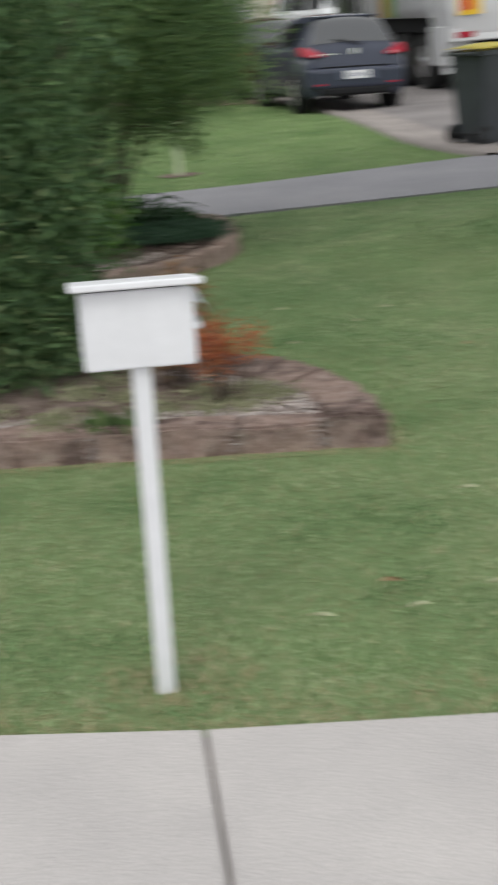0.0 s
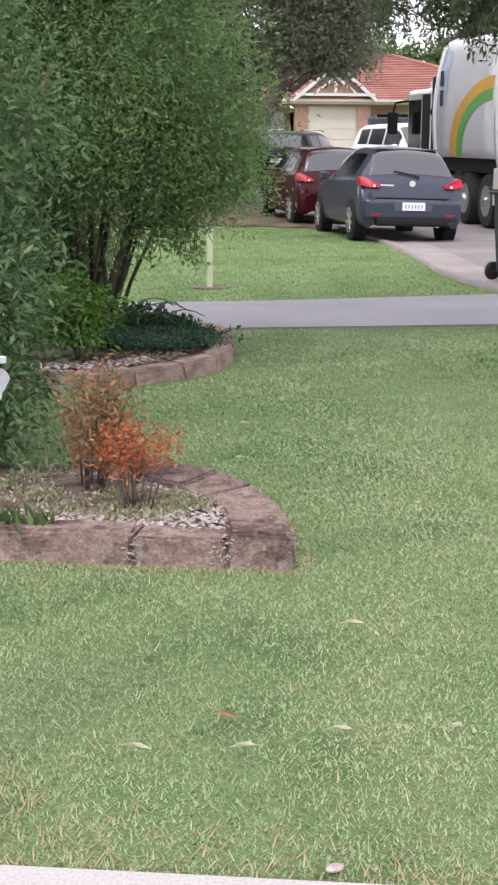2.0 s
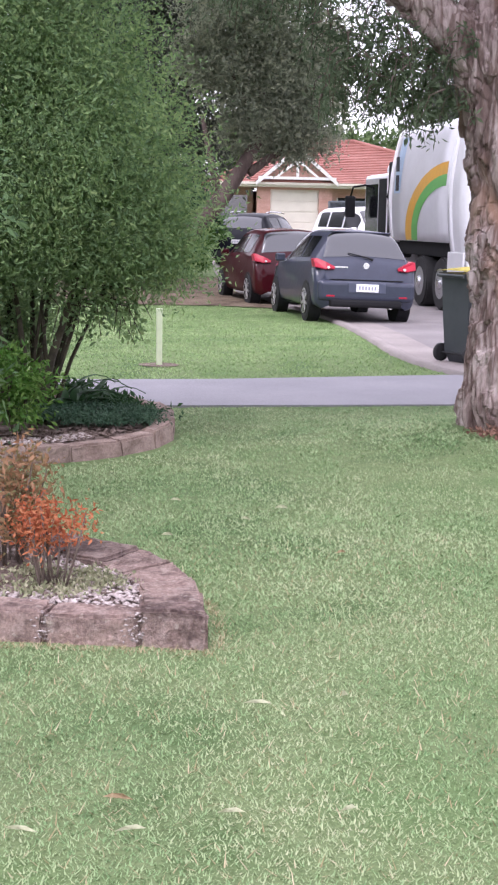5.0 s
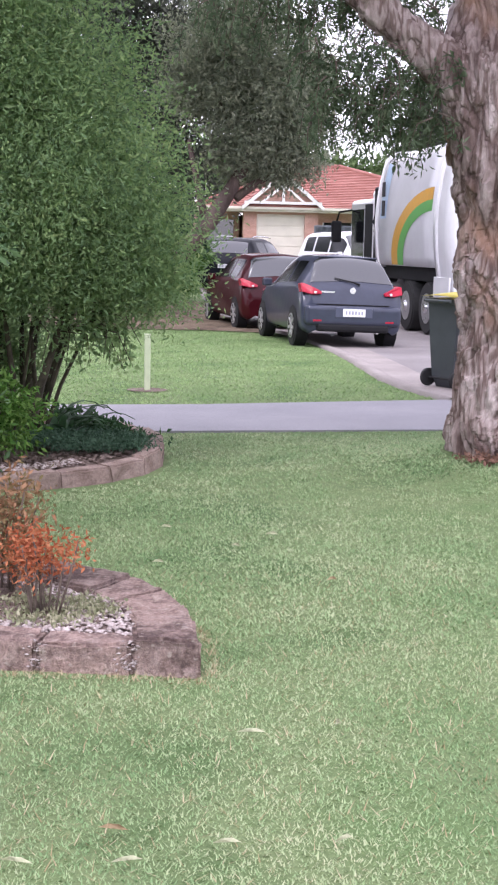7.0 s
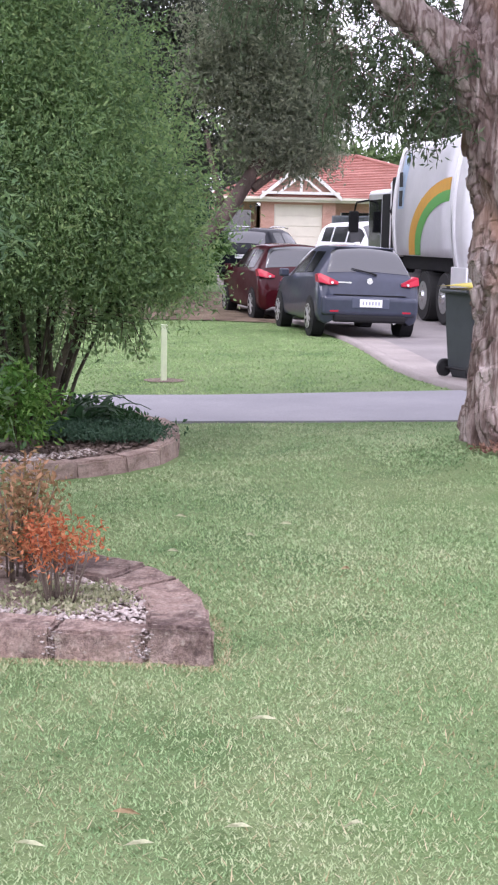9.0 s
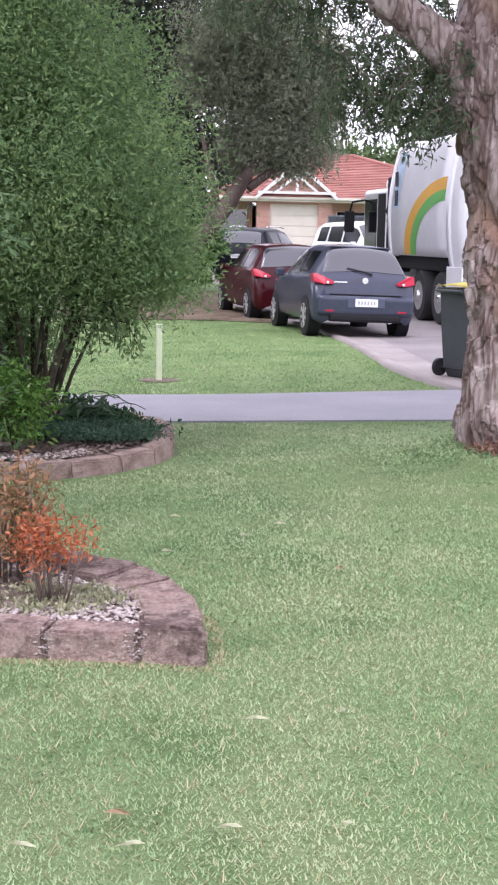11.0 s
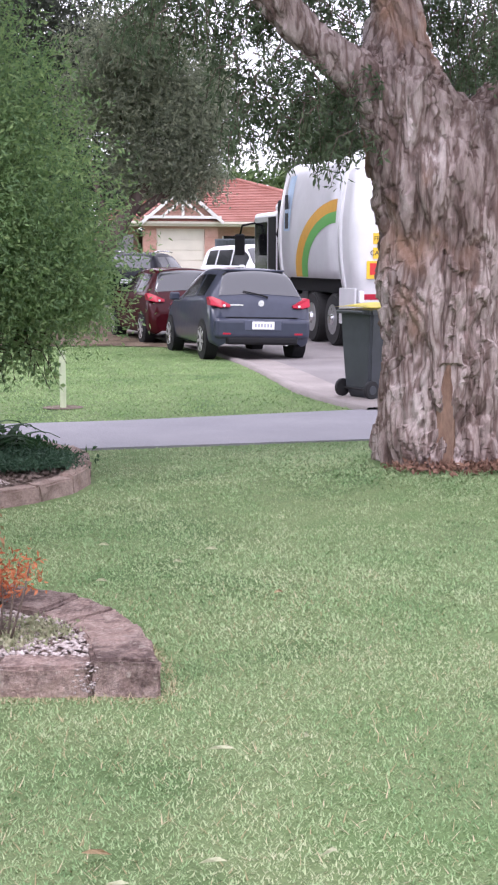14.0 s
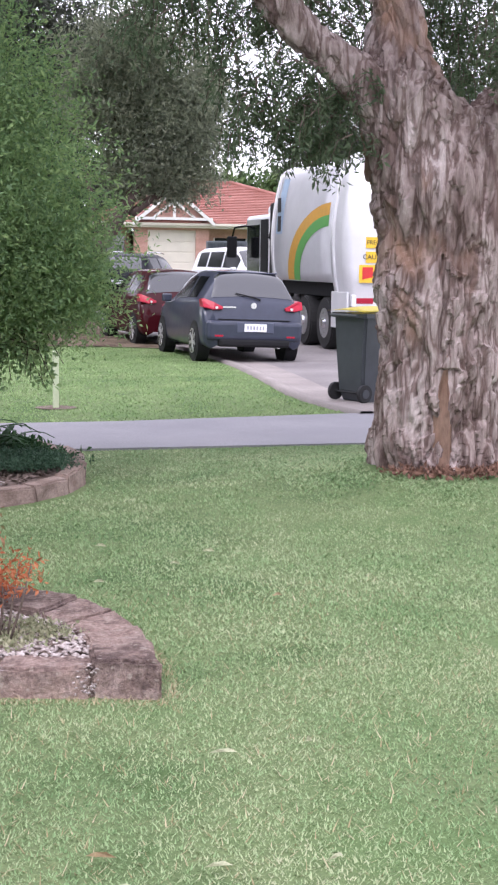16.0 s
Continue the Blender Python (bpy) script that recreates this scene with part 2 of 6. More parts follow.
M_DIRT = two_tone("leaf_strewn_dirt", (0.10, 0.075, 0.055), (0.21, 0.165, 0.12), 2.5, 40, 0.95, 0.8, spec=0.1, dist=0.02)
M_MULCH = two_tone("garden_mulch", (0.12, 0.085, 0.07), (0.30, 0.235, 0.21), 9, 60, 0.95, 1.0, spec=0.1, dist=0.02)


def stone_mat():
    """Weathered sandstone: dark algae stains, pale worn and lichened spots, gritty relief."""
    m, n, l, p = mat("sandstone_block", 0.93, 0, 0.2)
    big, mid, grit = tex(n, l, 5, 6, 0.68), tex(n, l, 17, 6, 0.7), tex(n, l, 75, 6, 0.75)
    base = ramp(n, [(0.3, (0.26, 0.185, 0.165)), (0.5, (0.38, 0.29, 0.26)), (0.7, (0.49, 0.40, 0.36))])
    l.new(mid.outputs[0], base.inputs[0])
    stain = ramp(n, [(0.40, (0.34, 0.31, 0.32)), (0.51, (0.9, 0.88, 0.88)), (0.62, (1.15, 1.12, 1.1))])
    l.new(big.outputs[0], stain.inputs[0])
    col = blend(n, l, base.outputs[0], stain.outputs[0], 0.9, "MULTIPLY")
    g = ramp(n, [(0.32, (0.5, 0.5, 0.5)), (0.68, (1.4, 1.4, 1.4))])
    l.new(grit.outputs[0], g.inputs[0])
    col = blend(n, l, col, g.outputs[0], 0.75, "MULTIPLY")
    spot = tex(n, l, 26, 4, 0.6)
    sr = ramp(n, [(0.60, (0, 0, 0)), (0.68, (0.7, 0.7, 0.7))])
    l.new(spot.outputs[0], sr.inputs[0])
    col = blend(n, l, col, (0.47, 0.41, 0.36), sr.outputs[0])
    o = n.new("ShaderNodeObjectInfo")
    pr = ramp(n, [(0, (0.82, 0.82, 0.82)), (1, (1.2, 1.17, 1.15))])
    l.new(o.outputs["Random"], pr.inputs[0])
    col = blend(n, l, col, pr.outputs[0], 1.0, "MULTIPLY")
    l.new(col, p.inputs["Base Color"])
    bump(n, l, p, grit.outputs[0], 1.0, 0.02)
    return m


M_STONE = stone_mat()
M_STONE2 = two_tone("sandstone_edging", (0.20, 0.145, 0.125), (0.34, 0.265, 0.235), 6, 60, 0.92, 0.7, spec=0.2, dist=0.012, piece=0.15)
M_PEBBLE = two_tone("white_pebbles", (0.24, 0.19, 0.175), (0.54, 0.48, 0.46), 45, 150, 0.85, 0.2)
M_WHITE = plain("white_painted_metal", (0.74, 0.74, 0.78), 0.45, wear=0.06, scale=14)
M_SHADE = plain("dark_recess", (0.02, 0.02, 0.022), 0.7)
M_SIGN = plain("black_bars", (0.03, 0.03, 0.035), 0.6)
M_STAKE = plain("pale_green_stake", (0.55, 0.61, 0.42), 0.6)
M_GREEN1 = leaf_mat("hedge_leaves", [(0.0, (0.065, 0.11, 0.06)), (0.4, (0.10, 0.175, 0.08)), (0.75, (0.145, 0.235, 0.10)), (1.0, (0.26, 0.29, 0.15))], 0.4)
M_GREEN2 = leaf_mat("bottlebrush_leaves", [(0.0, (0.135, 0.215, 0.115)), (0.4, (0.20, 0.31, 0.14)), (0.75, (0.265, 0.38, 0.16)), (1.0, (0.35, 0.43, 0.19))], 0.5)
M_GUM = leaf_mat("gum_leaves", [(0.0, (0.17, 0.205, 0.15)), (0.5, (0.275, 0.305, 0.215)), (1.0, (0.42, 0.43, 0.31))], 0.55)
M_DARKLEAF = leaf_mat("she_oak_needles", [(0.0, (0.07, 0.08, 0.07)), (0.5, (0.11, 0.123, 0.10)), (1.0, (0.16, 0.17, 0.13))], 0.4)
M_PAPER_LEAF = leaf_mat("paperbark_leaves", [(0.0, (0.075, 0.11, 0.065)), (0.5, (0.125, 0.175, 0.10)), (1.0, (0.20, 0.245, 0.15))], 0.5)
M_BRIGHT = leaf_mat("bright_shrub_leaves", [(0.0, (0.033, 0.095, 0.015)), (0.5, (0.075, 0.175, 0.03)), (1.0, (0.18, 0.29, 0.075))], 0.3)
M_FARGREEN = leaf_mat("far_leaves", [(0.0, (0.05, 0.09, 0.035)), (0.5, (0.10, 0.16, 0.06)), (1.0, (0.18, 0.24, 0.1))], 0.2)
M_COVER = leaf_mat("ground_cover_leaves", [(0.0, (0.03, 0.065, 0.04)), (0.5, (0.05, 0.10, 0.06)), (1.0, (0.085, 0.145, 0.09))], 0.3)
M_STRAP = leaf_mat("strap_leaves", [(0.0, (0.03, 0.07, 0.03)), (0.6, (0.05, 0.11, 0.045)), (1.0, (0.09, 0.15, 0.065))], 0.3)
M_RED = leaf_mat("red_leaves", [(0.0, (0.22, 0.055, 0.03)), (0.45, (0.42, 0.125, 0.055)), (1.0, (0.56, 0.26, 0.13))], 0.35)
M_RUST = leaf_mat("rusty_leaves", [(0.0, (0.11, 0.13, 0.05)), (0.45, (0.26, 0.165, 0.085)), (1.0, (0.43, 0.23, 0.14))], 0.35)
M_SAGE = leaf_mat("pale_sprigs", [(0.0, (0.18, 0.21, 0.11)), (0.5, (0.32, 0.33, 0.20)), (1.0, (0.48, 0.46, 0.33))], 0.25)
M_TWIG = two_tone("twig_bark", (0.10, 0.075, 0.06), (0.18, 0.14, 0.115), 8, 60, 0.9, 0.4)
M_STEM = two_tone("bush_stem_bark", (0.045, 0.038, 0.028), (0.10, 0.085, 0.06), 6, 50, 0.9, 0.5)
M_GUMBARK = two_tone("gum_bark", (0.085, 0.06, 0.052), (0.17, 0.125, 0.11), 3, 25, 0.9, 0.6, stretch=(1, 1, 0.3))

# ---- ground ----
def mound(x, y):
    return 0.17 * math.exp(-((x - 3.46) ** 2 + (y - 8.0) ** 2) / 1.2)


def build_ground():
    xs = np.unique(np.r_[-400, -150, -60, -30, np.arange(-14, 24.1, 0.5), 30, 60, 150, 400])
    ys = np.unique(np.r_[-300, -80, -20, np.arange(-6, 62.1, 0.5), 80, 120, 200, 400])
    bm = bmesh.new()
    g = [[bm.verts.new((x, y, gz(y) + mound(x, y))) for x in xs] for y in ys]
    for j in range(len(ys) - 1):
        for i in range(len(xs) - 1):
            bm.faces.new((g[j][i], g[j][i + 1], g[j + 1][i + 1], g[j + 1][i])).smooth = True
    tagged(part("ground", bm, M_LAWN), "short green lawn with worn yellowish patches", "lawn", kind="structure")


build_ground()


def rows(left, right, y0, y1, lift, step=1.0):
    """A strip that follows the ground between two edges x = left(y), right(y)."""
    bm = bmesh.new()
    ys = np.arange(y0, y1 + 0.01, step)
    prev = None
    for y in ys:
        a, b = bm.verts.new((left(y), y, gz(y) + lift)), bm.verts.new((right(y), y, gz(y) + lift))
        if prev:
            bm.faces.new((prev[0], prev[1], b, a))
        prev = (a, b)
    return bm


def kerb(y):
    return float(np.interp(y, [9, 12.6, 13.2, 14.7, 17.2, 19.5, 22.3, 26, 30, 36, 40, 44], [4.75, 4.75, 4.62, 4.66, 4.98, 5.24, 5.4, 5.3, 5.1, 5.6, 6.0, 6.4]))


def far_kerb(y):
    return float(np.interp(y, [8, 20, 30, 36.2, 39, 42, 44], [26, 21, 16.2, 13.5, 12.4, 11.6, 11.4]))


tagged(part("road", rows(lambda y: kerb(y) + 0.45, far_kerb, 12.6, 43.6, 0.008), M_ROAD), "worn grey asphalt suburban street", "road", kind="structure")
tagged(part("gutter", rows(lambda y: kerb(y) - 0.06, lambda y: kerb(y) + 0.453, 12.4, 43.0, 0.013, 0.5), M_APRON), "pale concrete gutter beside the lawn", "gutter", kind="structure")


def build_kerb():
    bm = bmesh.new()
    prev = None
    for y in np.arange(12.4, 43.01, 0.6):
        x = kerb(y)
        ring = [bm.verts.new((x + dx, y, gz(y) + dz)) for dx, dz in ((-0.22, -0.05), (-0.2, 0.045), (-0.08, 0.045), (0.0, 0.02), (0.02, -0.05))]
        if prev:
            for k in range(4):
                bm.faces.new((prev[k], prev[k + 1], ring[k + 1], ring[k])).smooth = True
        prev = ring
    tagged(part("kerb", bm, M_APRON), "low rolled concrete kerb along the verge", "kerb", kind="structure")


build_kerb()
tagged(part("far_verge", rows(far_kerb, lambda y: far_kerb(y) + 7, 30, 44, 0.03), M_DIRT), "brown leaf-littered verge across the street", "verge", kind="structure")
tagged(part("dirt_verge", sheet([(0.5, 25.6), (3.8, 24.9), (4.9, 24.2), (5.1, 27), (4.9, 31), (5.3, 36), (0.5, 36)], 0.02), M_DIRT), "bare brown dirt with fallen leaves under gum trees", "verge", kind="structure")
tagged(part("driveway", sheet([(5.8, 40.4), (12.6, 40.4), (13.4, 58), (9.8, 58)], 0.03), M_APRON), "pale concrete driveway up to the garage", "driveway", kind="structure")

# footpath across the verge: raised slab with thin edges
tagged(part("footpath", sheet([(-30, 10.28), (-5, 10.22), (0, 10.2), (4.9, 10.15), (4.95, 12.45), (4.6, 12.5), (2.0, 12.12), (-5, 12.1), (-30, 12.1)], 0.02, 0.06), M_PATH), "smooth grey footpath crossing the lawn", "footpath", kind="structure")


# ---- pavement in the foreground ----
def pave_edge(x):
    return 2.318 - np.where(np.asarray(x) < 0, 0.29, 0.222) * x


M_GROUT = two_tone('joint_dirt', (0.12, 0.105, 0.095), (0.24, 0.21, 0.19), 6, 60, 0.95, 0.5)


def build_pavement():
    pave = tagged(part("pavement", sheet([(-9, pave_edge(-9) - 0.01), (0, pave_edge(0) - 0.01), (9, pave_edge(9) - 0.01), (9, -7), (-9, -7)], 0.004), M_GROUT), "pale concrete pavement with narrow joints", "pavement", kind="structure")
    for k in range(-5, 6):
        for r in range(4):
            x0, x1 = -0.105 + 1.5 * k, -0.105 + 1.5 * (k + 1)
            bm = bmesh.new()
            top, low = [], []
            y = lambda x, q: float(pave_edge(x)) - q
            q0, q1 = 1.5 * r + (0 if r == 0 else 0.006), 1.5 * (r + 1) - 0.006
            cs = [(x0 + .005, q0), (x1 - .005, q0), (x1 - .005, q1), (x0 + .005, q1)]
            for x, q in cs:
                top.append(bm.verts.new((x - 0.1 * q * 0.9, y(x, q), 0.022)))
                low.append(bm.verts.new((x - 0.1 * q * 0.9, y(x, q), 0.0)))
            bm.faces.new(top)
            for i in range(4):
                bm.faces.new((top[i], top[(i + 1) % 4], low[(i + 1) % 4], low[i]))
            bmesh.ops.recalc_face_normals(bm, faces=bm.faces)
            bmesh.ops.bevel(bm, geom=[e for e in bm.edges if all(v.co.z > 0.02 for v in e.verts)], offset=0.006, segments=1, affect="EDGES")
            part("slab", bm, M_CONC, pave)


build_pavement()


# ---- grass blades ----
def grass(name, n, area, length, width, seed, material, keep, label, clump=0.5):
    rng = np.random.default_rng(seed)
    x0, x1, y0, y1 = area
    p = np.c_[rng.uniform(x0, x1, n), rng.uniform(y0, y1, n)]
    p = p[keep(p[:, 0], p[:, 1])]
    n = len(p)
    z = np.interp(p[:, 1], [0, 5, 14, 22, 28], [0, 0, -.11, -.2, -.22]) + 0.17 * np.exp(-((p[:, 0] - 3.46) ** 2 + (p[:, 1] - 8.0) ** 2) / 1.2)
    a = rng.uniform(0, 2 * np.pi, n)
    tilt = rng.uniform(0.75, 1.56, n)
    ln = length * rng.uniform(0.5, 1.35, n)
    d = np.c_[np.cos(a) * np.sin(tilt), np.sin(a) * np.sin(tilt), np.cos(tilt)] * ln[:, None]
    s = np.c_[-np.sin(a), np.cos(a), np.zeros(n)] * (width * rng.uniform(0.6, 1.4, n))[:, None] / 2
    b = np.c_[p, z - 0.004]
    v = np.stack([b - s, b + s, b + d], 1).reshape(-1, 3)
    f = np.arange(3 * n).reshape(-1, 3)
    return tagged(raw(name, v, f, material), label, "grass", kind="stuff")


def in_lawn(x, y):
    edge = pave_edge(x)
    ok = (y > edge + 0.005)
    bed1 = (y > 4.27 - 0.25 * x) & (x < 0.9 - np.clip((y - 4.55), 0, 2) ** 2 * 0.8) & (y < 5.4)
    bed2 = ((x - 0.2) / 1.1) ** 2 + ((y - 8.75) / 1.2) ** 2 < 1
    path = (y > 10.2) & (y < 12.1)
    tree = (x - 3.46) ** 2 + (y - 8.0) ** 2 < 0.2
    return ok & ~bed1 & ~bed2 & ~path & ~tree


rough_edge = lambda x, y: in_lawn(x, y) & (y < pave_edge(x) + 0.025 + 0.22 * np.random.default_rng(4).random(len(x)) ** 2)
grass("lawn_grass", 340000, (-1.9, 2.2, 1.7, 4.5), 0.019, 0.0062, 11, M_GRASS, in_lawn, "close-mown green buffalo grass blades")
grass("lawn_grass", 190000, (-1.2, 3.6, 4.5, 7.5), 0.025, 0.008, 12, M_GRASS, in_lawn, "close-mown green buffalo grass blades")
grass("lawn_grass", 110000, (-1.5, 5.0, 7.5, 10.17), 0.027, 0.011, 13, M_GRASS, in_lawn, "close-mown green buffalo grass blades")
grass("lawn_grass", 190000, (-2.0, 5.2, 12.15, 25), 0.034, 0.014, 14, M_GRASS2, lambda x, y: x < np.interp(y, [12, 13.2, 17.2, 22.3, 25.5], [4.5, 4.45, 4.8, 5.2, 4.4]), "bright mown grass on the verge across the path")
grass("dry_grass", 42000, (-1.9, 2.2, 1.7, 3.1), 0.04, 0.005, 15, M_DRY, rough_edge, "dry straw-coloured grass along the pavement edge")
grass("dry_grass", 2500, (-0.5, 0.35, 2.4, 2.95), 0.05, 0.004, 16, M_DRY, lambda x, y: (x + 0.12) ** 2 * 0.5 + (y - 2.63) ** 2 < 0.02, "dead grass round the foot of the post")
grass("dry_grass", 70000, (-1.6, 1.2, 3.8, 5.3), 0.03, 0.005, 18, M_DRY, lambda x, y: (np.abs(y - (4.255 - 0.25 * x)) < 0.035) & (x < 0.9) | (np.hypot((x - 0.28) / 0.66, (y - 4.4) / 0.9) > 1.0) & (np.hypot((x - 0.28) / 0.70, (y - 4.4) / 0.94) < 1.0) & (x > 0.5) & (y > 4.05), "pale dead grass along the foot of the stones")
grass("dry_grass", 12000, (-1.5, 2.2, 1.9, 5.5), 0.04, 0.004, 17, M_DRY, in_lawn, "dry clippings scattered over the lawn")


# fallen gum leaves and bark strips on the lawn
def litter(places, material, name, label):
    for x, y, ln, wd, turn in places:
        bm = bmesh.new()
        pts = [(-0.5, 0, 0.0), (-0.2, 0.5, 0.012), (0.15, 0.45, 0.014), (0.5, 0.05, 0.0), (0.15, -0.4, 0.004), (-0.2, -0.45, 0.004)]
        bm.faces.new([bm.verts.new((a * ln, b * wd * 0.7 + 0.25 * ln * a * a, c + 0.012)) for a, b, c in pts])
        bmesh.ops.solidify(bm, geom=bm.faces[:], thickness=0.002)
        ob = part(name, bm, material)
        ob.matrix_world = pose(x, y, gz(y) + 0.016, 3, 5, turn)
        tagged(ob, label, "fallen leaf", "litter on the lawn")


M_PALE = two_tone("pale_dry_leaf", (0.38, 0.40, 0.25), (0.50, 0.50, 0.34), 20, 90, 0.7, 0.2)
M_BROWN = two_tone("brown_dry_leaf", (0.36, 0.26, 0.15), (0.48, 0.36, 0.22), 20, 90, 0.7, 0.2)
litter([(0.77, 2.81, 0.075, 0.006, 8), (0.53, 2.75, 0.08, 0.006, 15), (0.28, 2.78, 0.08, 0.006, -14), (1.05, 2.79, 0.06, 0.005, 30), (0.95, 3.5, 0.09, 0.007, 5)], M_PALE, "fallen_bark_strip", "thin pale strip of bark lying in the grass")
litter([(1.22, 3.54, 0.03, 0.022, 40), (0.9, 5.6, 0.06, 0.02, 10), (1.02, 6.37, 0.06, 0.03, 0), (1.52, 6.14, 0.07, 0.03, 10), (1.9, 4.6, 0.05, 0.02, 80), (1.3, 5.9, 0.05, 0.02, -20)], M_PALE, "fallen_leaf", "pale dry leaf lying on the lawn")
litter([(0.51, 2.92, 0.075, 0.012, -10), (1.6, 5.2, 0.06, 0.015, 30)], M_BROWN, "fallen_leaf", "brown dry leaf lying on the lawn")


def pebble(x, y):
    bm = bmesh.new()
    bmesh.ops.create_icosphere(bm, subdivisions=2, radius=1)
    for v in bm.verts:
        v.co *= 1 + 0.15 * noise.noise(v.co * 1.7)
        v.co = Vector((v.co.x * 0.021, v.co.y * 0.013, v.co.z * 0.008))
    ob = part("stone", smooth(bm), M_PEBBLE)
    ob.matrix_world = pose(x, y, 0.012, 0, 0, 20)
    tagged(ob, "small pale stone at the pavement edge", "stone")


pebble(0.645, 2.24)


# ---- garden beds ----
def stone(parent, plan, z0, z1, material, seed):
    """A rough-hewn block over four plan corners."""
    rng = random.Random(seed)
    bm = bmesh.new()
    c = sum((Vector(p) for p in plan), Vector((0, 0))) / 4
    rim = [Vector(p) + (c - Vector(p)).normalized() * 0.001 for p in plan]
    dz = rng.uniform(-0.01, 0.012)
    low = [bm.verts.new((p.x, p.y, z0)) for p in rim]
    top = [bm.verts.new((p.x, p.y, z1 + dz + rng.uniform(-0.006, 0.006))) for p in rim]
    bm.faces.new(low[::-1])
    bm.faces.new(top)
    for i in range(4):
        bm.faces.new((low[i], low[(i + 1) % 4], top[(i + 1) % 4], top[i]))
    bmesh.ops.recalc_face_normals(bm, faces=bm.faces)
    bmesh.ops.bevel(bm, geom=bm.edges[:], offset=0.012, segments=2, affect="EDGES")
    bmesh.ops.subdivide_edges(bm, edges=[e for e in bm.edges if e.calc_length() > 0.06], cuts=7, use_grid_fill=True)
    for v in bm.verts:
        q = v.co * 9
        v.co += Vector((noise.noise(q), noise.noise(q + Vector((7, 0, 0))), noise.noise(q + Vector((0, 9, 0))) * 0.5)) * 0.013
        q = q * 3.3
        v.co += Vector((noise.noise(q), noise.noise(q + Vector((7, 0, 0))), noise.noise(q + Vector((0, 9, 0))))) * 0.006
    ob = part("stone_block", bm, material, parent)
    return ob


def front1(x):
    return 4.29 - 0.25 * x


def build_bed_near():
    bed = thing("garden_bed", pose(0, 0, 0), "raised garden bed edged with rough brown sandstone blocks", "garden bed")
    xs = [-3.1, -2.5, -1.9, -1.3, -0.72, -0.16, 0.345, 0.655]
    for i in range(len(xs) - 1):
        a, b = xs[i], xs[i + 1]
        stone(bed, [(a, front1(a)), (b, front1(b)), (b + 0.04, front1(b) + 0.14), (a + 0.04, front1(a) + 0.14)], -0.02, 0.108, M_STONE, i + 1)
    stone(bed, [(0.657, 4.137), (0.876, 4.068), (0.894, 4.34), (0.69, 4.375)], -0.02, 0.118, M_STONE, 20)
    outer = [(0.892, 4.345), (0.893, 4.53), (0.845, 4.80), (0.74, 5.0), (0.51, 5.22), (0.2, 5.38)]
    inner = [(0.688, 4.38), (0.67, 4.50), (0.63, 4.66), (0.55, 4.80), (0.39, 4.98), (0.14, 5.13)]
    for i in range(len(outer) - 1):
        stone(bed, [inner[i], outer[i], outer[i + 1], inner[i + 1]], -0.02, 0.122, M_STONE, 30 + i)
    bm = bmesh.new()
    # soil inside the stones, gently heaped
    pts = [(-3.0, front1(-3.0) + 0.1), (-1.5, front1(-1.5) + 0.1), (0, front1(0) + 0.1), (0.66, front1(0.66) + 0.1), (0.70, 4.4), (0.69, 4.52), (0.65, 4.68), (0.57, 4.82), (0.41, 5.0), (0.14, 5.15), (-0.3, 5.35), (-1.5, 6.4), (-3.0, 7.2)]
    ring = [bm.verts.new((x, y, 0.088)) for x, y in pts]
    mid = [bm.verts.new((x * 0.75 - 0.2, (y - 5.1) * 0.6 + 5.1, 0.115)) for x, y in pts]
    for i in range(len(pts) - 1):
        bm.faces.new((ring[i], ring[i + 1], mid[i + 1], mid[i]))
    bm.faces.new((ring[-1], ring[0], mid[0], mid[-1]))
    bm.faces.new(mid)
    bmesh.ops.triangulate(bm, faces=bm.faces[:])
    bmesh.ops.recalc_face_normals(bm, faces=bm.faces)
    part("soil", bm, M_MULCH, bed, "brown mulch and soil")
    return bed


def chips(name, places, size, material, parent, seed, label):
    """Loose stones or chips as one heap."""
    rng = np.random.default_rng(seed)
    base = np.array([[1, 0, 0], [-1, 0, 0], [0, 1, 0], [0, -1, 0], [0, 0, 1], [0, 0, -1]], float)
    tri = np.array([[0, 2, 4], [2, 1, 4], [1, 3, 4], [3, 0, 4], [2, 0, 5], [1, 2, 5], [3, 1, 5], [0, 3, 5]])
    v, f = [], []
    for k, (x, y, z) in enumerate(places):
        a = rng.uniform(0, 6.28)
        s = size * rng.uniform(0.5, 1.4) * np.array([1.3, 1.0, 0.55]) * rng.uniform(0.7, 1.2, 3)
        b = base * s
        b = np.c_[b[:, 0] * np.cos(a) - b[:, 1] * np.sin(a), b[:, 0] * np.sin(a) + b[:, 1] * np.cos(a), b[:, 2]]
        v.append(b + (x, y, z))
        f.append(tri + 6 * k)
    ob = raw(name, np.concatenate(v), np.concatenate(f), material, parent)
    return tagged(ob, label, kind="stuff")


BED1 = build_bed_near()
rng = np.random.default_rng(5)
chips("gravel", [(x, y, 0.103) for x, y in zip(rng.uniform(-0.5, 0.7, 4300), rng.uniform(4.2, 5.1, 4300)) if y > front1(x) + 0.12 and x < 0.7 - max(0, y - 4.5) * 0.35 and rng.random() < 1.0 - (y - front1(x) - .12) * 0.8], 0.011, M_PEBBLE, BED1, 6, "scattered whitish pebbles")
chips("mulch", [(x, y, 0.1) for x, y in zip(rng.uniform(-1.6, 0.6, 3600), rng.uniform(4.2, 5.3, 3600)) if y > front1(x) + 0.12 and x < 0.9 - (y - 4.1) * 0.55], 0.012, M_MULCH, BED1, 7, "bark mulch chips")


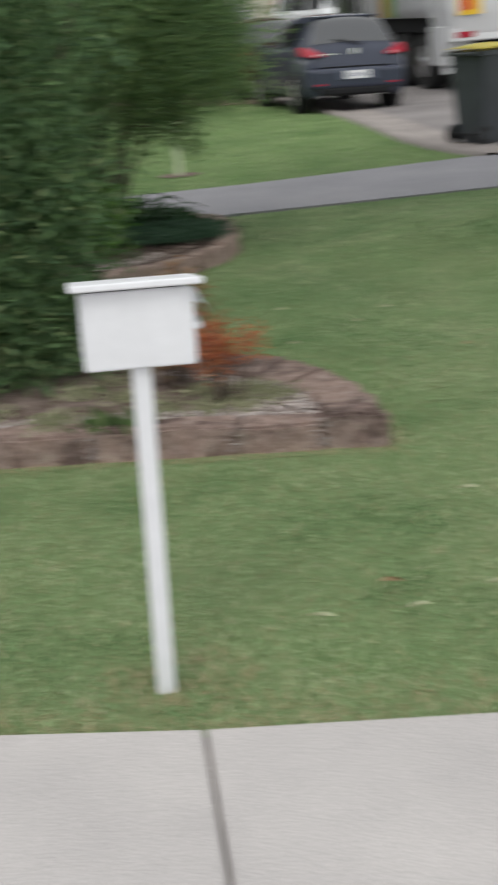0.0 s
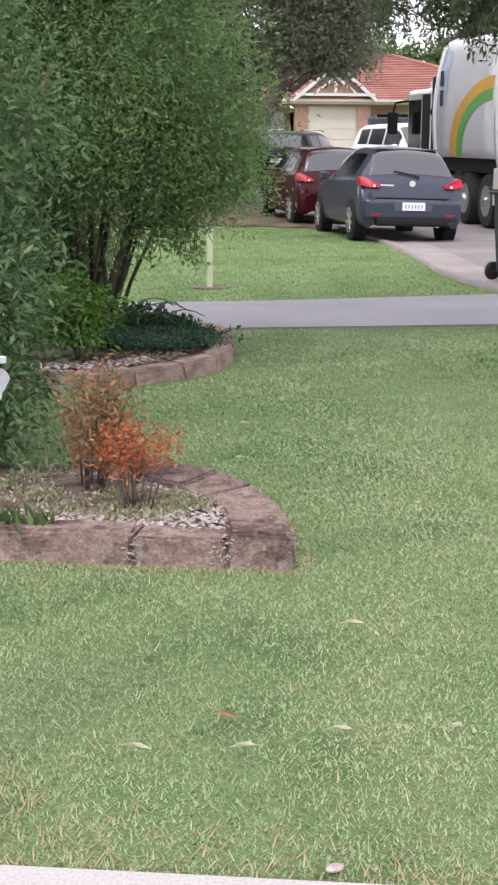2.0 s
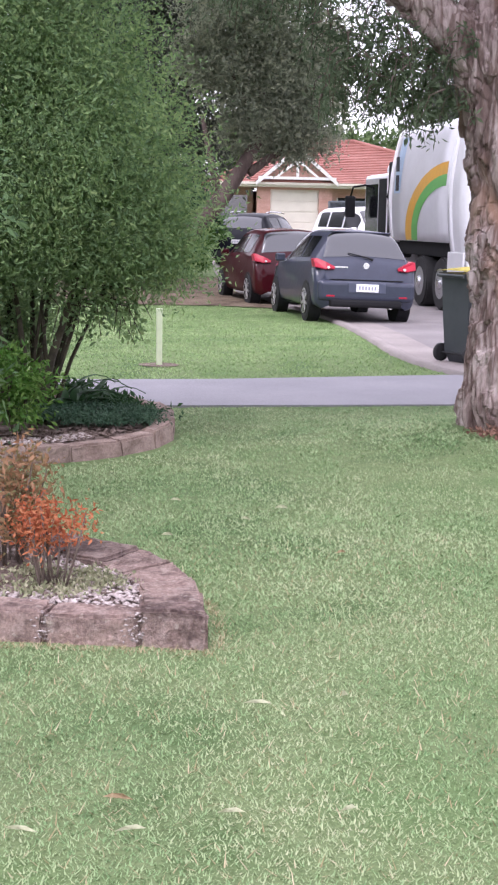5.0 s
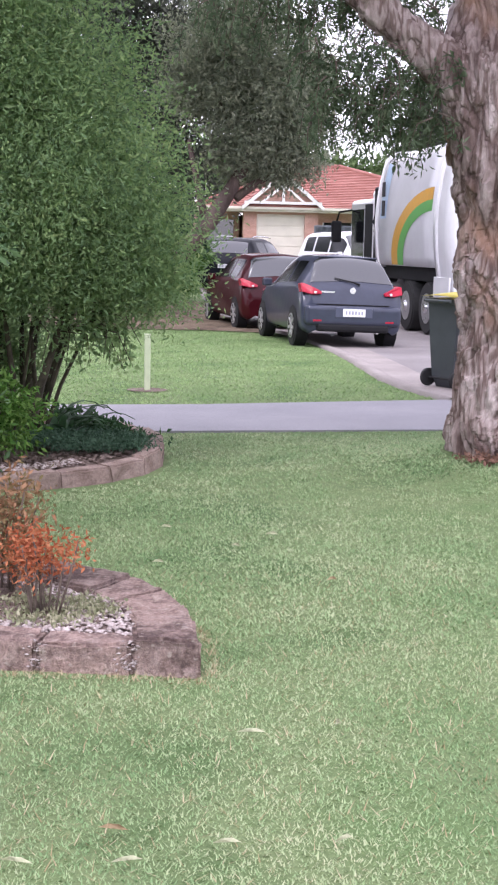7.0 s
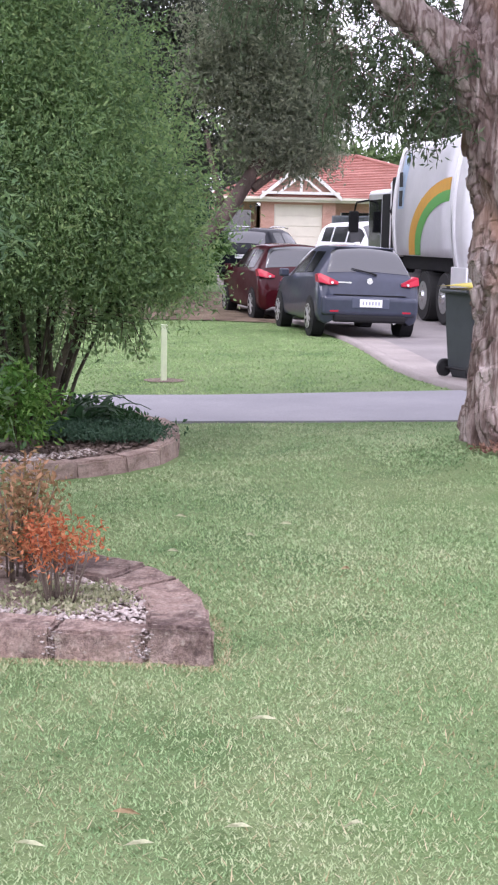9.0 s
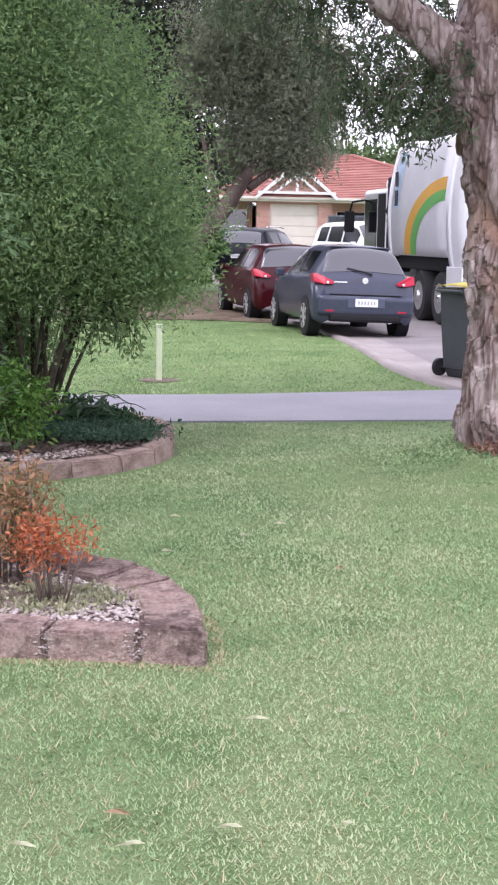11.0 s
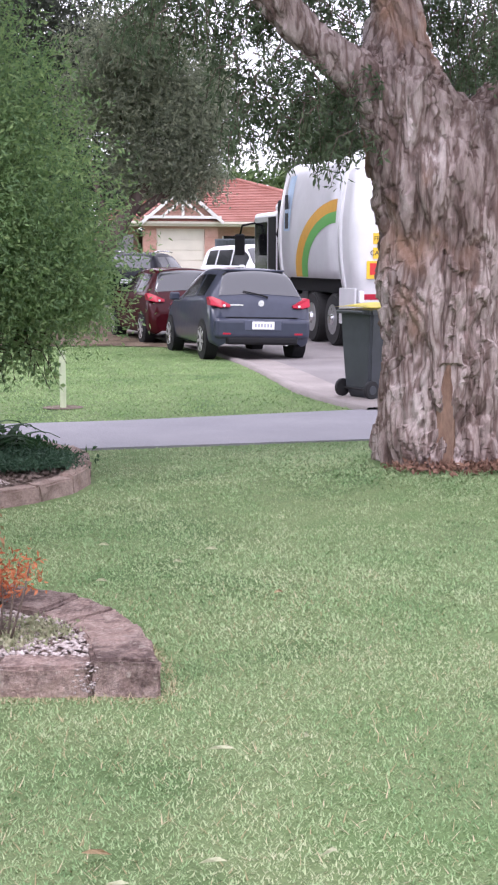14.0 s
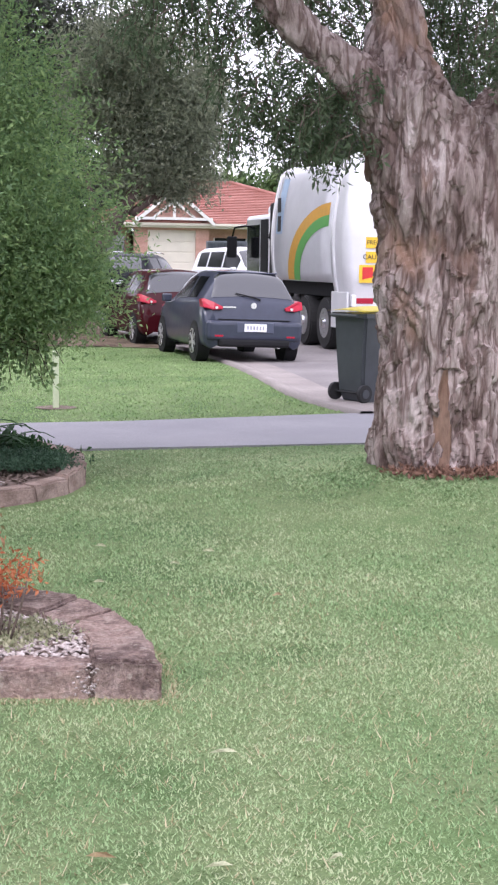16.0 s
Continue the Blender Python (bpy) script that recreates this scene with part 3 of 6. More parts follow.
def sprigs(name, centres, n, spread, length, width, material, label, category, seed, droop=-0.9, kind="stuff"):
    rng = np.random.default_rng(seed)
    c = np.array(centres, float)
    k = rng.choice(len(c), n)
    p = c[k] + np.c_[rng.normal(size=(n, 2)) * spread, np.abs(rng.normal(size=n)) * spread * 0.25]
    v, f = leaves(p, length, width, droop, 0.4, seed)
    return tagged(raw(name, v, f, material), label, category, kind=kind)


sprigs("ground_cover", [(0.57, 4.55, .1), (0.44, 4.47, .1), (0.3, 4.5, .1), (0.12, 4.55, .1), (0.5, 4.66, .1), (-0.25, 4.6, .1), (-0.5, 4.75, .1), (0.02, 4.72, .11), (-0.15, 4.85, .11), (0.32, 4.68, .11), (-0.3, 4.5, .1), (0.0, 5.0, .1)], 3600, 0.05, 0.018, 0.011, M_SAGE, "low pale green ground cover sprigs in the bed", "ground cover", 21)


def build_weed(x, y):
    v, f = leaves(np.c_[np.random.default_rng(8).normal(size=(45, 2)) * 0.035 + (x, y), np.full(45, 0.1)], 0.075, 0.022, -1.3, 0.4, 9)
    ob = thing("weed", pose(x, y, 0.1), "leafy green weed growing among the mulch", "weed")
    raw("leaves", v - np.array([x, y, 0.1]), f, M_FARGREEN, ob)


build_weed(0.0, 4.36)
build_weed(-0.12, 4.42)


def cane_shrub(x, y, z, height, spread, n, material, label, seed, leaf=(0.032, 0.012), low=0.45):
    """Thin upright canes with small leaves in tufts near the tips."""
    r = random.Random(seed)
    ob = thing("shrub", pose(x, y, z), label, "shrub", "shrubs in the near bed")
    tips = []
    for k in range(13):
        a, d = r.uniform(0, 6.28), r.uniform(0.2, 1) * spread
        h = height * r.uniform(0.65, 1.0)
        p0 = Vector((math.cos(a) * 0.04, math.sin(a) * 0.04, -0.02))
        p2 = Vector((math.cos(a) * d, math.sin(a) * d, h))
        p1 = (p0 + p2) / 2 + Vector((r.uniform(-.02, .02), r.uniform(-.02, .02), 0.03))
        part("cane", tube([p0, p1, p2], [0.005, 0.004, 0.002], 5), M_TWIG, ob)
        for t in np.linspace(low, 1, 6):
            tips.append(tuple(p0 * (1 - t) ** 2 + p1 * 2 * t * (1 - t) + p2 * t * t))
    rng = np.random.default_rng(seed)
    c = np.array(tips)
    p = c[rng.choice(len(c), n)] + rng.normal(size=(n, 3)) * (0.035, 0.035, 0.03)
    v, f = leaves(p, leaf[0], leaf[1], 0.2, 0.4, seed)
    raw("leaves", v, f, material, ob)


r3 = np.random.default_rng(77)
chips("mortar", [(x + r3.normal() * 0.022, front1(x) + 0.004 + 0.03 * r3.random() * (z > 0.1), z) for x in (-0.16, 0.35, 0.645) for z in r3.uniform(0.01, 0.112, 60)], 0.0055, M_PEBBLE, BED1, 78, "pale crumbled mortar in the joints")
cane_shrub(0.22, 4.83, 0.1, 0.46, 0.17, 1500, M_RUST, "rusty orange and green heavenly bamboo shrub on thin canes", 3, low=0.35)
cane_shrub(0.38, 4.50, 0.1, 0.31, 0.15, 1150, M_RED, "small shrub with bright orange-red leaves on bare canes", 4, leaf=(0.025, 0.009), low=0.72)


def build_bed_far():
    bed = thing("garden_bed", pose(0, 0, 0), "raised garden bed with a curved low sandstone edge", "garden bed")
    cx, cy, ax, ay = 0.12, 8.85, 1.16, 1.25
    n = 15
    zb = -0.06
    for k in range(n):
        a0, a1 = radians(-175 + k * 265 / n), radians(-175 + (k + 1) * 265 / n)
        o = [(cx + ax * math.cos(a), cy + ay * math.sin(a)) for a in (a0, a1)]
        w = 0.12 if k < 9 else 0.17
        i = [(cx + (ax - w) * math.cos(a), cy + (ay - w) * math.sin(a)) for a in (a0, a1)]
        stone(bed, [i[0], o[0], o[1], i[1]], zb, 0.075 if k < 9 else 0.11, M_STONE2, 60 + k)
    bm = bmesh.new()
    bmesh.ops.create_circle(bm, cap_ends=True, segments=40, radius=1)
    bmesh.ops.scale(bm, vec=(ax - 0.1, ay - 0.1, 1), verts=bm.verts)
    bmesh.ops.translate(bm, vec=(cx, cy, 0.055), verts=bm.verts)
    part("soil", bm, M_MULCH, bed, "brown mulch and soil")
    return bed


BED2 = build_bed_far()
r2 = np.random.default_rng(15)
chips("mulch", [(0.12 + 0.96 * q * math.cos(a), 8.85 + 1.09 * q * math.sin(a), 0.068) for q, a in zip(r2.uniform(0.55, 1, 1500), r2.uniform(-3.1, 1.5, 1500))], 0.017, M_MULCH, BED2, 16, "bark mulch chips")
chips("gravel", [(0.12 + 0.97 * q * math.cos(a), 8.85 + 1.1 * q * math.sin(a), 0.07) for q, a in zip(r2.uniform(0.8, 1, 420), r2.uniform(-2.8, -0.9, 420))], 0.016, M_PEBBLE, BED2, 17, "scattered whitish pebbles")
sprigs("ground_cover", [(0.72, 8.42, .11), (0.85, 8.5, .11), (0.6, 8.4, .12), (0.5, 8.45, .14), (0.7, 8.62, .15), (0.86, 8.7, .13), (0.45, 8.58, .15), (0.9, 8.6, .11), (0.32, 8.5, .15), (0.97, 8.5, .11), (1.0, 8.65, .11), (0.93, 8.42, .11)], 10500, 0.085, 0.032, 0.009, M_COVER, "dark low spreading ground cover plant in the curved bed", "ground cover", 31, 0.2)
sprigs("ground_cover", [(0.72, 9.2, .14), (0.95, 9.05, .1), (1.08, 8.85, .08), (0.85, 9.2, .14), (0.6, 9.3, .2)], 1100, 0.08, 0.055, 0.025, M_STRAP, "trailing dark green leaves at the back of the bed", "ground cover", 32, -0.2)


def strap_plant(x, y, z, size, seed):
    """A rosette of arching strap leaves."""
    r = random.Random(seed)
    ob = thing("strap_leaf_plant", pose(x, y, z), "dark green strap-leaved lily clump under the bush", "plant", "lilies in the curved bed")
    for k in range(13):
        a = r.uniform(0, 6.28)
        ln, w = size * r.uniform(0.6, 1.1), 0.05
        up = r.uniform(0.7, 1.25)
        bm = bmesh.new()
        prev = None
        for t in np.linspace(0, 1, 7):
            rad = ln * t * 0.9
            h = ln * (up * t * 1.25 - 0.95 * t * t * up) + 0.01
            ww = w * (1 - t ** 2.5) * 0.5 + 0.002
            c, s = math.cos(a), math.sin(a)
            pl = [bm.verts.new((rad * c - s * ww, rad * s + c * ww, h)), bm.verts.new((rad * c, rad * s, h - 0.006)), bm.verts.new((rad * c + s * ww, rad * s - c * ww, h))]
            if prev:
                bm.faces.new((prev[0], prev[1], pl[1], pl[0]))
                bm.faces.new((prev[1], prev[2], pl[2], pl[1]))
            prev = pl
        part("leaf", smooth(bm), M_STRAP, ob)


strap_plant(0.66, 8.95, 0.06, 0.48, 1)
strap_plant(0.46, 9.0, 0.06, 0.55, 2)
strap_plant(0.55, 8.72, 0.06, 0.42, 5)


# ---- bushes ----
def bush(name, x, y, z, stems, blobs, n, leaf, material, label, seed, category="bush", stem_mat=None, droop=0.1, shell=0.45, jitter=0.12):
    """Stems from the ground, then a crown of many separate leaves."""
    ob = thing(name, pose(x, y, z), label, category)
    r = random.Random(seed)
    for (x0, y0, x1, y1, z1, r0) in stems:
        pts = [(x0 - x, y0 - y, -0.05)]
        for t in (0.3, 0.6, 1.0):
            pts.append((x0 - x + (x1 - x0) * t ** 1.2 + r.uniform(-.05, .05), y0 - y + (y1 - y0) * t ** 1.2 + r.uniform(-.05, .05), z1 * t))
        part("stem", tube(pts, [r0, r0 * .85, r0 * .65, r0 * .3], 7), stem_mat or M_STEM, ob)
    p, d = blob_points(blobs, n, seed, shell, jitter)
    keep = p[:, 2] > 0.14
    v, f = leaves(p[keep], leaf[0], leaf[1], droop, 0.4, seed, d[keep] * 0.7)
    raw("crown", v - np.array([x, y, z]), f, material, ob)
    return ob


bush("hedge_bush", -1.2, 5.7, 0.1, [(-1.0 + .2 * k, 5.7, -1.2 + .45 * k, 5.7, 1.6, 0.03) for k in range(4)] + [(-2.2, 6, -2.3, 6, 1.6, 0.03)],
     [(-0.8, 5.6, 0.75, 0.9, 0.72, 0.62), (-0.83, 5.65, 1.5, 0.97, 0.75, 0.7), (-1.0, 5.65, 2.25, 0.88, 0.7, 0.7), (-1.3, 5.7, 2.9, 0.8, 0.7, 0.6),
      (-2.2, 6.0, 0.9, 1.0, 0.8, 0.85), (-2.2, 6.0, 2.0, 1.0, 0.8, 0.9), (-0.5, 5.35, 0.4, 0.52, 0.42, 0.36), (-0.33, 5.3, 0.28, 0.36, 0.3, 0.24), (-0.4, 5.35, 1.0, 0.48, 0.4, 0.4), (-1.4, 5.3, 0.5, 0.7, 0.45, 0.42)],
     160000, (0.052, 0.017), M_GREEN1, "tall dense dark green hedge bush with glossy narrow leaves", 41, shell=0.4, jitter=0.11)
def crooked_stems(x, y, n, spread, top, seed):
    """Many slender stems that leave one crowded foot and lean apart."""
    q = random.Random(seed)
    out = []
    for k in range(n):
        a = 2.4 * k
        r0, r1 = 0.05 + 0.17 * q.random(), spread * (0.25 + 0.75 * q.random())
        out.append((x + r0 * math.cos(a), y + r0 * math.sin(a), x + r1 * math.cos(a + q.uniform(-.6, .6)), y + 0.8 * r1 * math.sin(a + q.uniform(-.6, .6)), top * q.uniform(0.75, 1.1), q.choice((0.016, 0.02, 0.024, 0.034))))
    return out


bottlebrush = bush("bottlebrush_tree", 0.35, 8.75, 0.08, crooked_stems(0.25, 8.8, 22, 0.85, 1.45, 7),
     [(0.36, 8.7, 1.58, 1.04, 0.95, 0.45), (0.34, 8.7, 1.95, 1.05, 0.9, 0.55), (0.2, 8.7, 2.5, 0.95, 0.8, 0.55), (0.02, 8.7, 3.1, 0.75, 0.7, 0.6), (-0.7, 8.9, 1.9, 0.8, 0.8, 0.9), (0.92, 8.5, 1.40, 0.56, 0.5, 0.26), (1.0, 8.5, 1.16, 0.44, 0.4, 0.16),
      (0.5, 8.42, 1.2, 0.75, 0.45, 0.2), (-0.1, 8.5, 1.35, 0.6, 0.5, 0.35), (-0.35, 8.6, 0.75, 0.4, 0.3, 0.25), (0.05, 9.05, 0.75, 0.5, 0.25, 0.4)],
     250000, (0.040, 0.0135), M_GREEN2, "large bright green bottlebrush tree with several stems", 43, "tree", shell=0.35, jitter=0.12)


def hanging_twigs(parent, ox, oy, oz):
    """Leafy twig ends that droop below the crown, over the grass."""
    q = random.Random(19)
    pts = []
    for k in range(22):
        p0 = Vector((q.uniform(0.4, 0.95), q.uniform(8.3, 8.6), q.uniform(0.86, 1.05)))
        p2 = p0 + Vector((q.uniform(0.0, 0.36), q.uniform(-.1, .05), -q.uniform(0.1, 0.34)))
        p1 = (p0 + p2) / 2 + Vector((0.07, 0, 0.08))
        part("twig", tube([p - Vector((ox, oy, oz)) for p in (p0, p1, p2)], [0.005, 0.004, 0.002], 5), M_STEM, parent)
        for t in np.linspace(0.1, 1, 34):
            c = p0 * (1 - t) ** 2 + p1 * 2 * t * (1 - t) + p2 * t * t
            pts.append([c.x + q.gauss(0, .045) - ox, c.y + q.gauss(0, .045) - oy, c.z + q.gauss(0, .03) - oz])
    v, f = leaves(np.array(pts), 0.05, 0.023, 0.2, 0.35, 20)
    raw("twig_leaves", v, f, M_GREEN2, parent)


hanging_twigs(bottlebrush, 0.35, 8.75, 0.08)
bush("low_shrub", 0.2, 8.05, 0.1, [(0.2, 8.05, 0.15 + .08 * k, 8.05, 0.4, 0.008) for k in range(3)], [(0.18, 8.05, 0.38, 0.29, 0.25, 0.22), (0.05, 8.1, 0.3, 0.2, 0.2, 0.16)],
     2600, (0.05, 0.018), M_BRIGHT, "bright green leafy shrub in the curved bed", 47, shell=0.3, jitter=0.05)


# ---- letterbox ----
def build_letterbox():
    ob = thing("letterbox", pose(-0.157, 2.59, -0.008, 0, 1.4, -3), "white metal letterbox on a slightly leaning white post", "letterbox")
    part("post", box(-0.021, 0.021, -0.021, 0.021, -0.05, 0.81, 0.003), M_WHITE, ob)
    body = part("body", prism([(-0.04, 0.812), (0.18, 0.812), (0.18, 0.95), (-0.04, 0.985)], -0.122, 0.122, None, 0.004), M_WHITE, ob)
    body.data.transform(Matrix.Rotation(radians(90), 4, "Z") @ Matrix.Scale(-1, 4, (0, 1, 0)))
    body.data.flip_normals()
    part("lid", box(-0.143, 0.143, -0.065, 0.205, -0.002, 0.014, 0.004, pose(0, 0, 0.984, -9, 0, 0)), M_WHITE, ob)
    # mail slot under an arched hood on the side
    bm = bmesh.new()
    prev = None
    for k in range(9):
        a = radians(10 * k)
        ring = [bm.verts.new((0.124 + 0.03 * math.sin(a), yy, 0.918 + 0.03 * math.cos(a))) for yy in (-0.03, 0.165)]
        if prev:
            bm.faces.new((prev[0], prev[1], ring[1], ring[0]))
        prev = ring
    bmesh.ops.solidify(bm, geom=bm.faces[:], thickness=0.003)
    part("hood", bm, M_WHITE, body)
    # no opening is cut: a dark strip takes the colour of its shade
    part("slot", box(0.1225, 0.125, -0.02, 0.155, 0.90, 0.925), M_SHADE, body)
    part("flap", box(0.1225, 0.1375, -0.02, 0.155, 0.885, 0.9, 0.003), M_WHITE, body)


build_letterbox()


# ---- paperbark tree ----
def bark_mat():
    m, n, l, p = mat("paperbark", 0.92, 0, 0.2)
    a = tex(n, l, 4.5, 6, 0.65, (1, 1, 0.3))
    b = tex(n, l, 30, 6, 0.7, (1, 1, 0.25))
    c = tex(n, l, 1.5, 3, 0.5, (1, 1, 0.6))
    # long strips of bark parted by dark cracks
    v = tex(n, l, 11, 3, 0.5, (1, 1, 0.16))
    v.inputs["Distortion"].default_value = 0.6
    crack = ramp(n, [(0.40, (1, 1, 1)), (0.485, (0.35, 0.28, 0.26)), (0.515, (0.35, 0.28, 0.26)), (0.60, (1, 1, 1))])
    l.new(v.outputs[0], crack.inputs[0])
    r = ramp(n, [(0.30, (0.16, 0.115, 0.105)), (0.44, (0.31, 0.245, 0.23)), (0.56, (0.42, 0.35, 0.335)), (0.70, (0.60, 0.53, 0.52))])
    l.new(a.outputs[0], r.inputs[0])
    g = ramp(n, [(0.3, (0.6, 0.57, 0.56)), (0.7, (1.3, 1.3, 1.3))])
    l.new(b.outputs[0], g.inputs[0])
    tan = ramp(n, [(0.60, (0, 0, 0)), (0.70, (0.8, 0.8, 0.8))])
    l.new(c.outputs[0], tan.inputs[0])
    col = blend(n, l, r.outputs[0], g.outputs[0], 0.8, "MULTIPLY")
    col = blend(n, l, col, crack.outputs[0], 0.85, "MULTIPLY")
    col = blend(n, l, col, (0.36, 0.22, 0.155), tan.outputs[0], "MIX")
    l.new(col, p.inputs["Base Color"])
    bump(n, l, p, b.outputs[0], 0.9, 0.025)
    return m


M_BARK = bark_mat()


def barky(points, radii, n=72, steps=90, seed=0, depth=0.05):
    """A limb with a deeply fissured, flaking surface."""
    pts = [Vector(p) for p in points]
    ts = np.linspace(0, len(pts) - 1, steps)
    bm = bmesh.new()
    prev = None
    for t in ts:
        i = min(int(t), len(pts) - 2)
        u = t - i
        p = pts[i].lerp(pts[i + 1], u)
        d = (pts[i + 1] - pts[i]).normalized()
        if i + 2 < len(pts):
            d = d.lerp((pts[i + 2] - pts[i + 1]).normalized(), u * 0.5).normalized()
        a = Vector((1, 0, 0.001)) - d * d.x
        a.normalize()
        b = d.cross(a)
        r0 = radii[i] * (1 - u) + radii[i + 1] * u
        ring = []
        for k in range(n):
            w = 2 * math.pi * k / n
            dirn = a * math.cos(w) + b * math.sin(w)
            q = p + dirn * r0
            wob = noise.noise_vector(q * 3.0) * 0.10
            s1 = Vector(((q.x + wob.x) * 8, (q.y + wob.y) * 8, q.z * 1.5 + seed))
            s2 = Vector(((q.x + wob.y) * 19, (q.y + wob.x) * 19, q.z * 3.6 + seed))
            ridge = min(1.0, abs(noise.noise(s1)) * 3.4)
            ridge2 = min(1.0, abs(noise.noise(s2)) * 3.4)
            sheet_edge = noise.cell(Vector((q.x * 8, q.y * 8, q.z * 1.6)) + noise.noise_vector(q * 5) * 0.9)
            h = depth * (0.75 * ridge + 0.4 * ridge2 - 0.6) + depth * 0.3 * (sheet_edge - 0.5) + 0.9 * depth * noise.noise(q * 2.2)
            ring.append(bm.verts.new(q + dirn * h))
        if prev:
            for k in range(n):
                bm.faces.new((prev[k], prev[(k + 1) % n], ring[(k + 1) % n], ring[k]))
        prev = ring
    return bm


def build_paperbark():
    ob = thing("paperbark_tree", pose(3.485, 8.0, 0.13), "massive old paperbark tree with peeling pinkish grey bark", "tree")
    trunk = [(0.0, 0, -0.12), (0.0, 0, 0.05), (0.01, 0, 0.28), (0.01, 0, 0.75), (0.0, 0, 1.2), (-0.01, 0, 1.5), (-0.07, 0, 1.88), (-0.19, 0, 2.12), (-0.29, 0, 2.3), (-0.335, 0.01, 2.46), (-0.35, 0.02, 2.64), (-0.355, 0.03, 2.95), (-0.4, 0.05, 3.5), (-0.45, 0.1, 4.4), (-0.5, 0.1, 5.6)]
    rad = [0.42, 0.425, 0.405, 0.395, 0.395, 0.40, 0.41, 0.365, 0.31, 0.25, 0.19, 0.15, 0.14, 0.12, 0.08]
    part("trunk", barky(trunk, rad, 170, 330, 0, 0.055), M_BARK, ob)
    part("limb", barky([(-0.33, -0.02, 2.1), (-0.58, -0.04, 2.42), (-0.77, -0.06, 2.54), (-0.95, -0.08, 2.665), (-1.2, -0.09, 2.9), (-1.7, -0.1, 3.4), (-2.4, 0, 4.3)], [0.18, 0.15, 0.125, 0.112, 0.105, 0.09, 0.06], 72, 150, 5, 0.028), M_BARK, ob)
    part("limb", barky([(0.12, -0.03, 1.1), (0.17, -0.06, 1.6), (0.24, -0.08, 2.02), (0.45, -0.08, 2.30), (0.82, -0.06, 2.56), (1.5, 0, 3.1), (2.2, 0, 4.3)], [0.30, 0.30, 0.26, 0.21, 0.18, 0.13, 0.08], 90, 170, 9, 0.04), M_BARK, ob)
    # bare strip at the foot where the bark has fallen away
    bm = bmesh.new()
    strips = []
    for i in range(19):
        t = i / 18
        z = 0.0 + 0.74 * t
        half = radians(13) * (1 - 0.95 * t ** 1.6) * (1 + 0.25 * noise.noise(Vector((0, 0, z * 9))))
        mid = radians(-109 + 5 * t)
        row = []
        for j in range(9):
            a = mid + half * (j / 4 - 1)
            r = 0.412 - 0.02 * t - 0.04 * abs(j / 4 - 1) ** 3 + 0.008 * noise.noise(Vector((a * 12, 0, z * 7)))
            row.append(bm.verts.new((r * math.cos(a), r * math.sin(a), z)))
        strips.append(row)
    for r0, r1 in zip(strips, strips[1:]):
        for j in range(8):
            bm.faces.new((r0[j], r0[j + 1], r1[j + 1], r1[j])).smooth = True
    bmesh.ops.solidify(bm, geom=bm.faces[:], thickness=-0.03)
    part("bare_strip", bm, two_tone("tan_inner_bark", (0.33, 0.20, 0.145), (0.46, 0.31, 0.24), 7, 40, 0.85, 0.6, stretch=(1, 1, 0.3)), ob, "smooth orange-tan strip without bark")
    # hanging twigs with narrow leaves
    q = random.Random(6)
    pts = []
    bm = bmesh.new()
    def spray(p0, dx, dy, dz, k):
        p0 = Vector(p0)
        p1 = p0 + Vector((dx, dy, dz * 0.3)) * 0.6
        p2 = p0 + Vector((dx, dy, dz))
        tube([p0, p1, p2], [0.006, 0.004, 0.0015], 4, bm)
        for t in np.linspace(0.25, 1.0, k):
            c = p0 * (1 - t) ** 2 + p1 * 2 * t * (1 - t) + p2 * t * t
            pts.append((c.x + q.gauss(0, .018), c.y + q.gauss(0, .018), c.z + q.gauss(0, .018)))
    for k in range(165):
        x = q.uniform(-1.4, -0.55)
        z = 2.0 + 0.5 * q.random() - 0.2 * (x + .45) * q.random()
        spray((x, q.uniform(-0.3, 0.6), z), q.uniform(-.15, .15), q.uniform(-.1, .1), -q.uniform(0.10, 0.28), 32)
    for k in range(330):
        spray((q.uniform(-2.1, -0.55), q.uniform(-0.1, 0.9), q.uniform(2.75, 3.5)), q.uniform(-.15, .15), q.uniform(-.1, .1), -q.uniform(0.15, 0.35), 30)
    for k in range(330):
        spray((q.uniform(-0.3, 0.9), q.uniform(0.35, 1.3), q.uniform(2.55, 3.4)), q.uniform(-.15, .15), q.uniform(-.1, .1), -q.uniform(0.15, 0.35), 30)
    for k in range(60):
        spray((q.uniform(0.0, 0.5), q.uniform(-0.8, -0.5), q.uniform(2.5, 2.8)), q.uniform(-.12, .12), q.uniform(-.1, .1), -q.uniform(0.12, 0.25), 22)
    tagged(part("twig", bm, M_TWIG, ob), "fine hanging twigs", kind="stuff")
    v, f = leaves(np.array(pts), 0.056, 0.015, 0.6, 0.35, 61)
    raw("leaves", v, f, M_PAPER_LEAF, ob)
    # high crown, unseen from below, added to shade the lawn
    p, d = blob_points([(-1.2, 0.0, 5.2, 2.7, 2.4, 1.1), (1.0, 0.0, 5.2, 2.4, 2.4, 1.1), (0, 0.2, 6.3, 2.4, 2.4, 1.1)], 60000, 62, 0.2, 0.25)
    v, f = leaves(p, 0.14, 0.046, 0.5, 0.4, 63)
    raw("crown", v, f, M_PAPER_LEAF, ob)
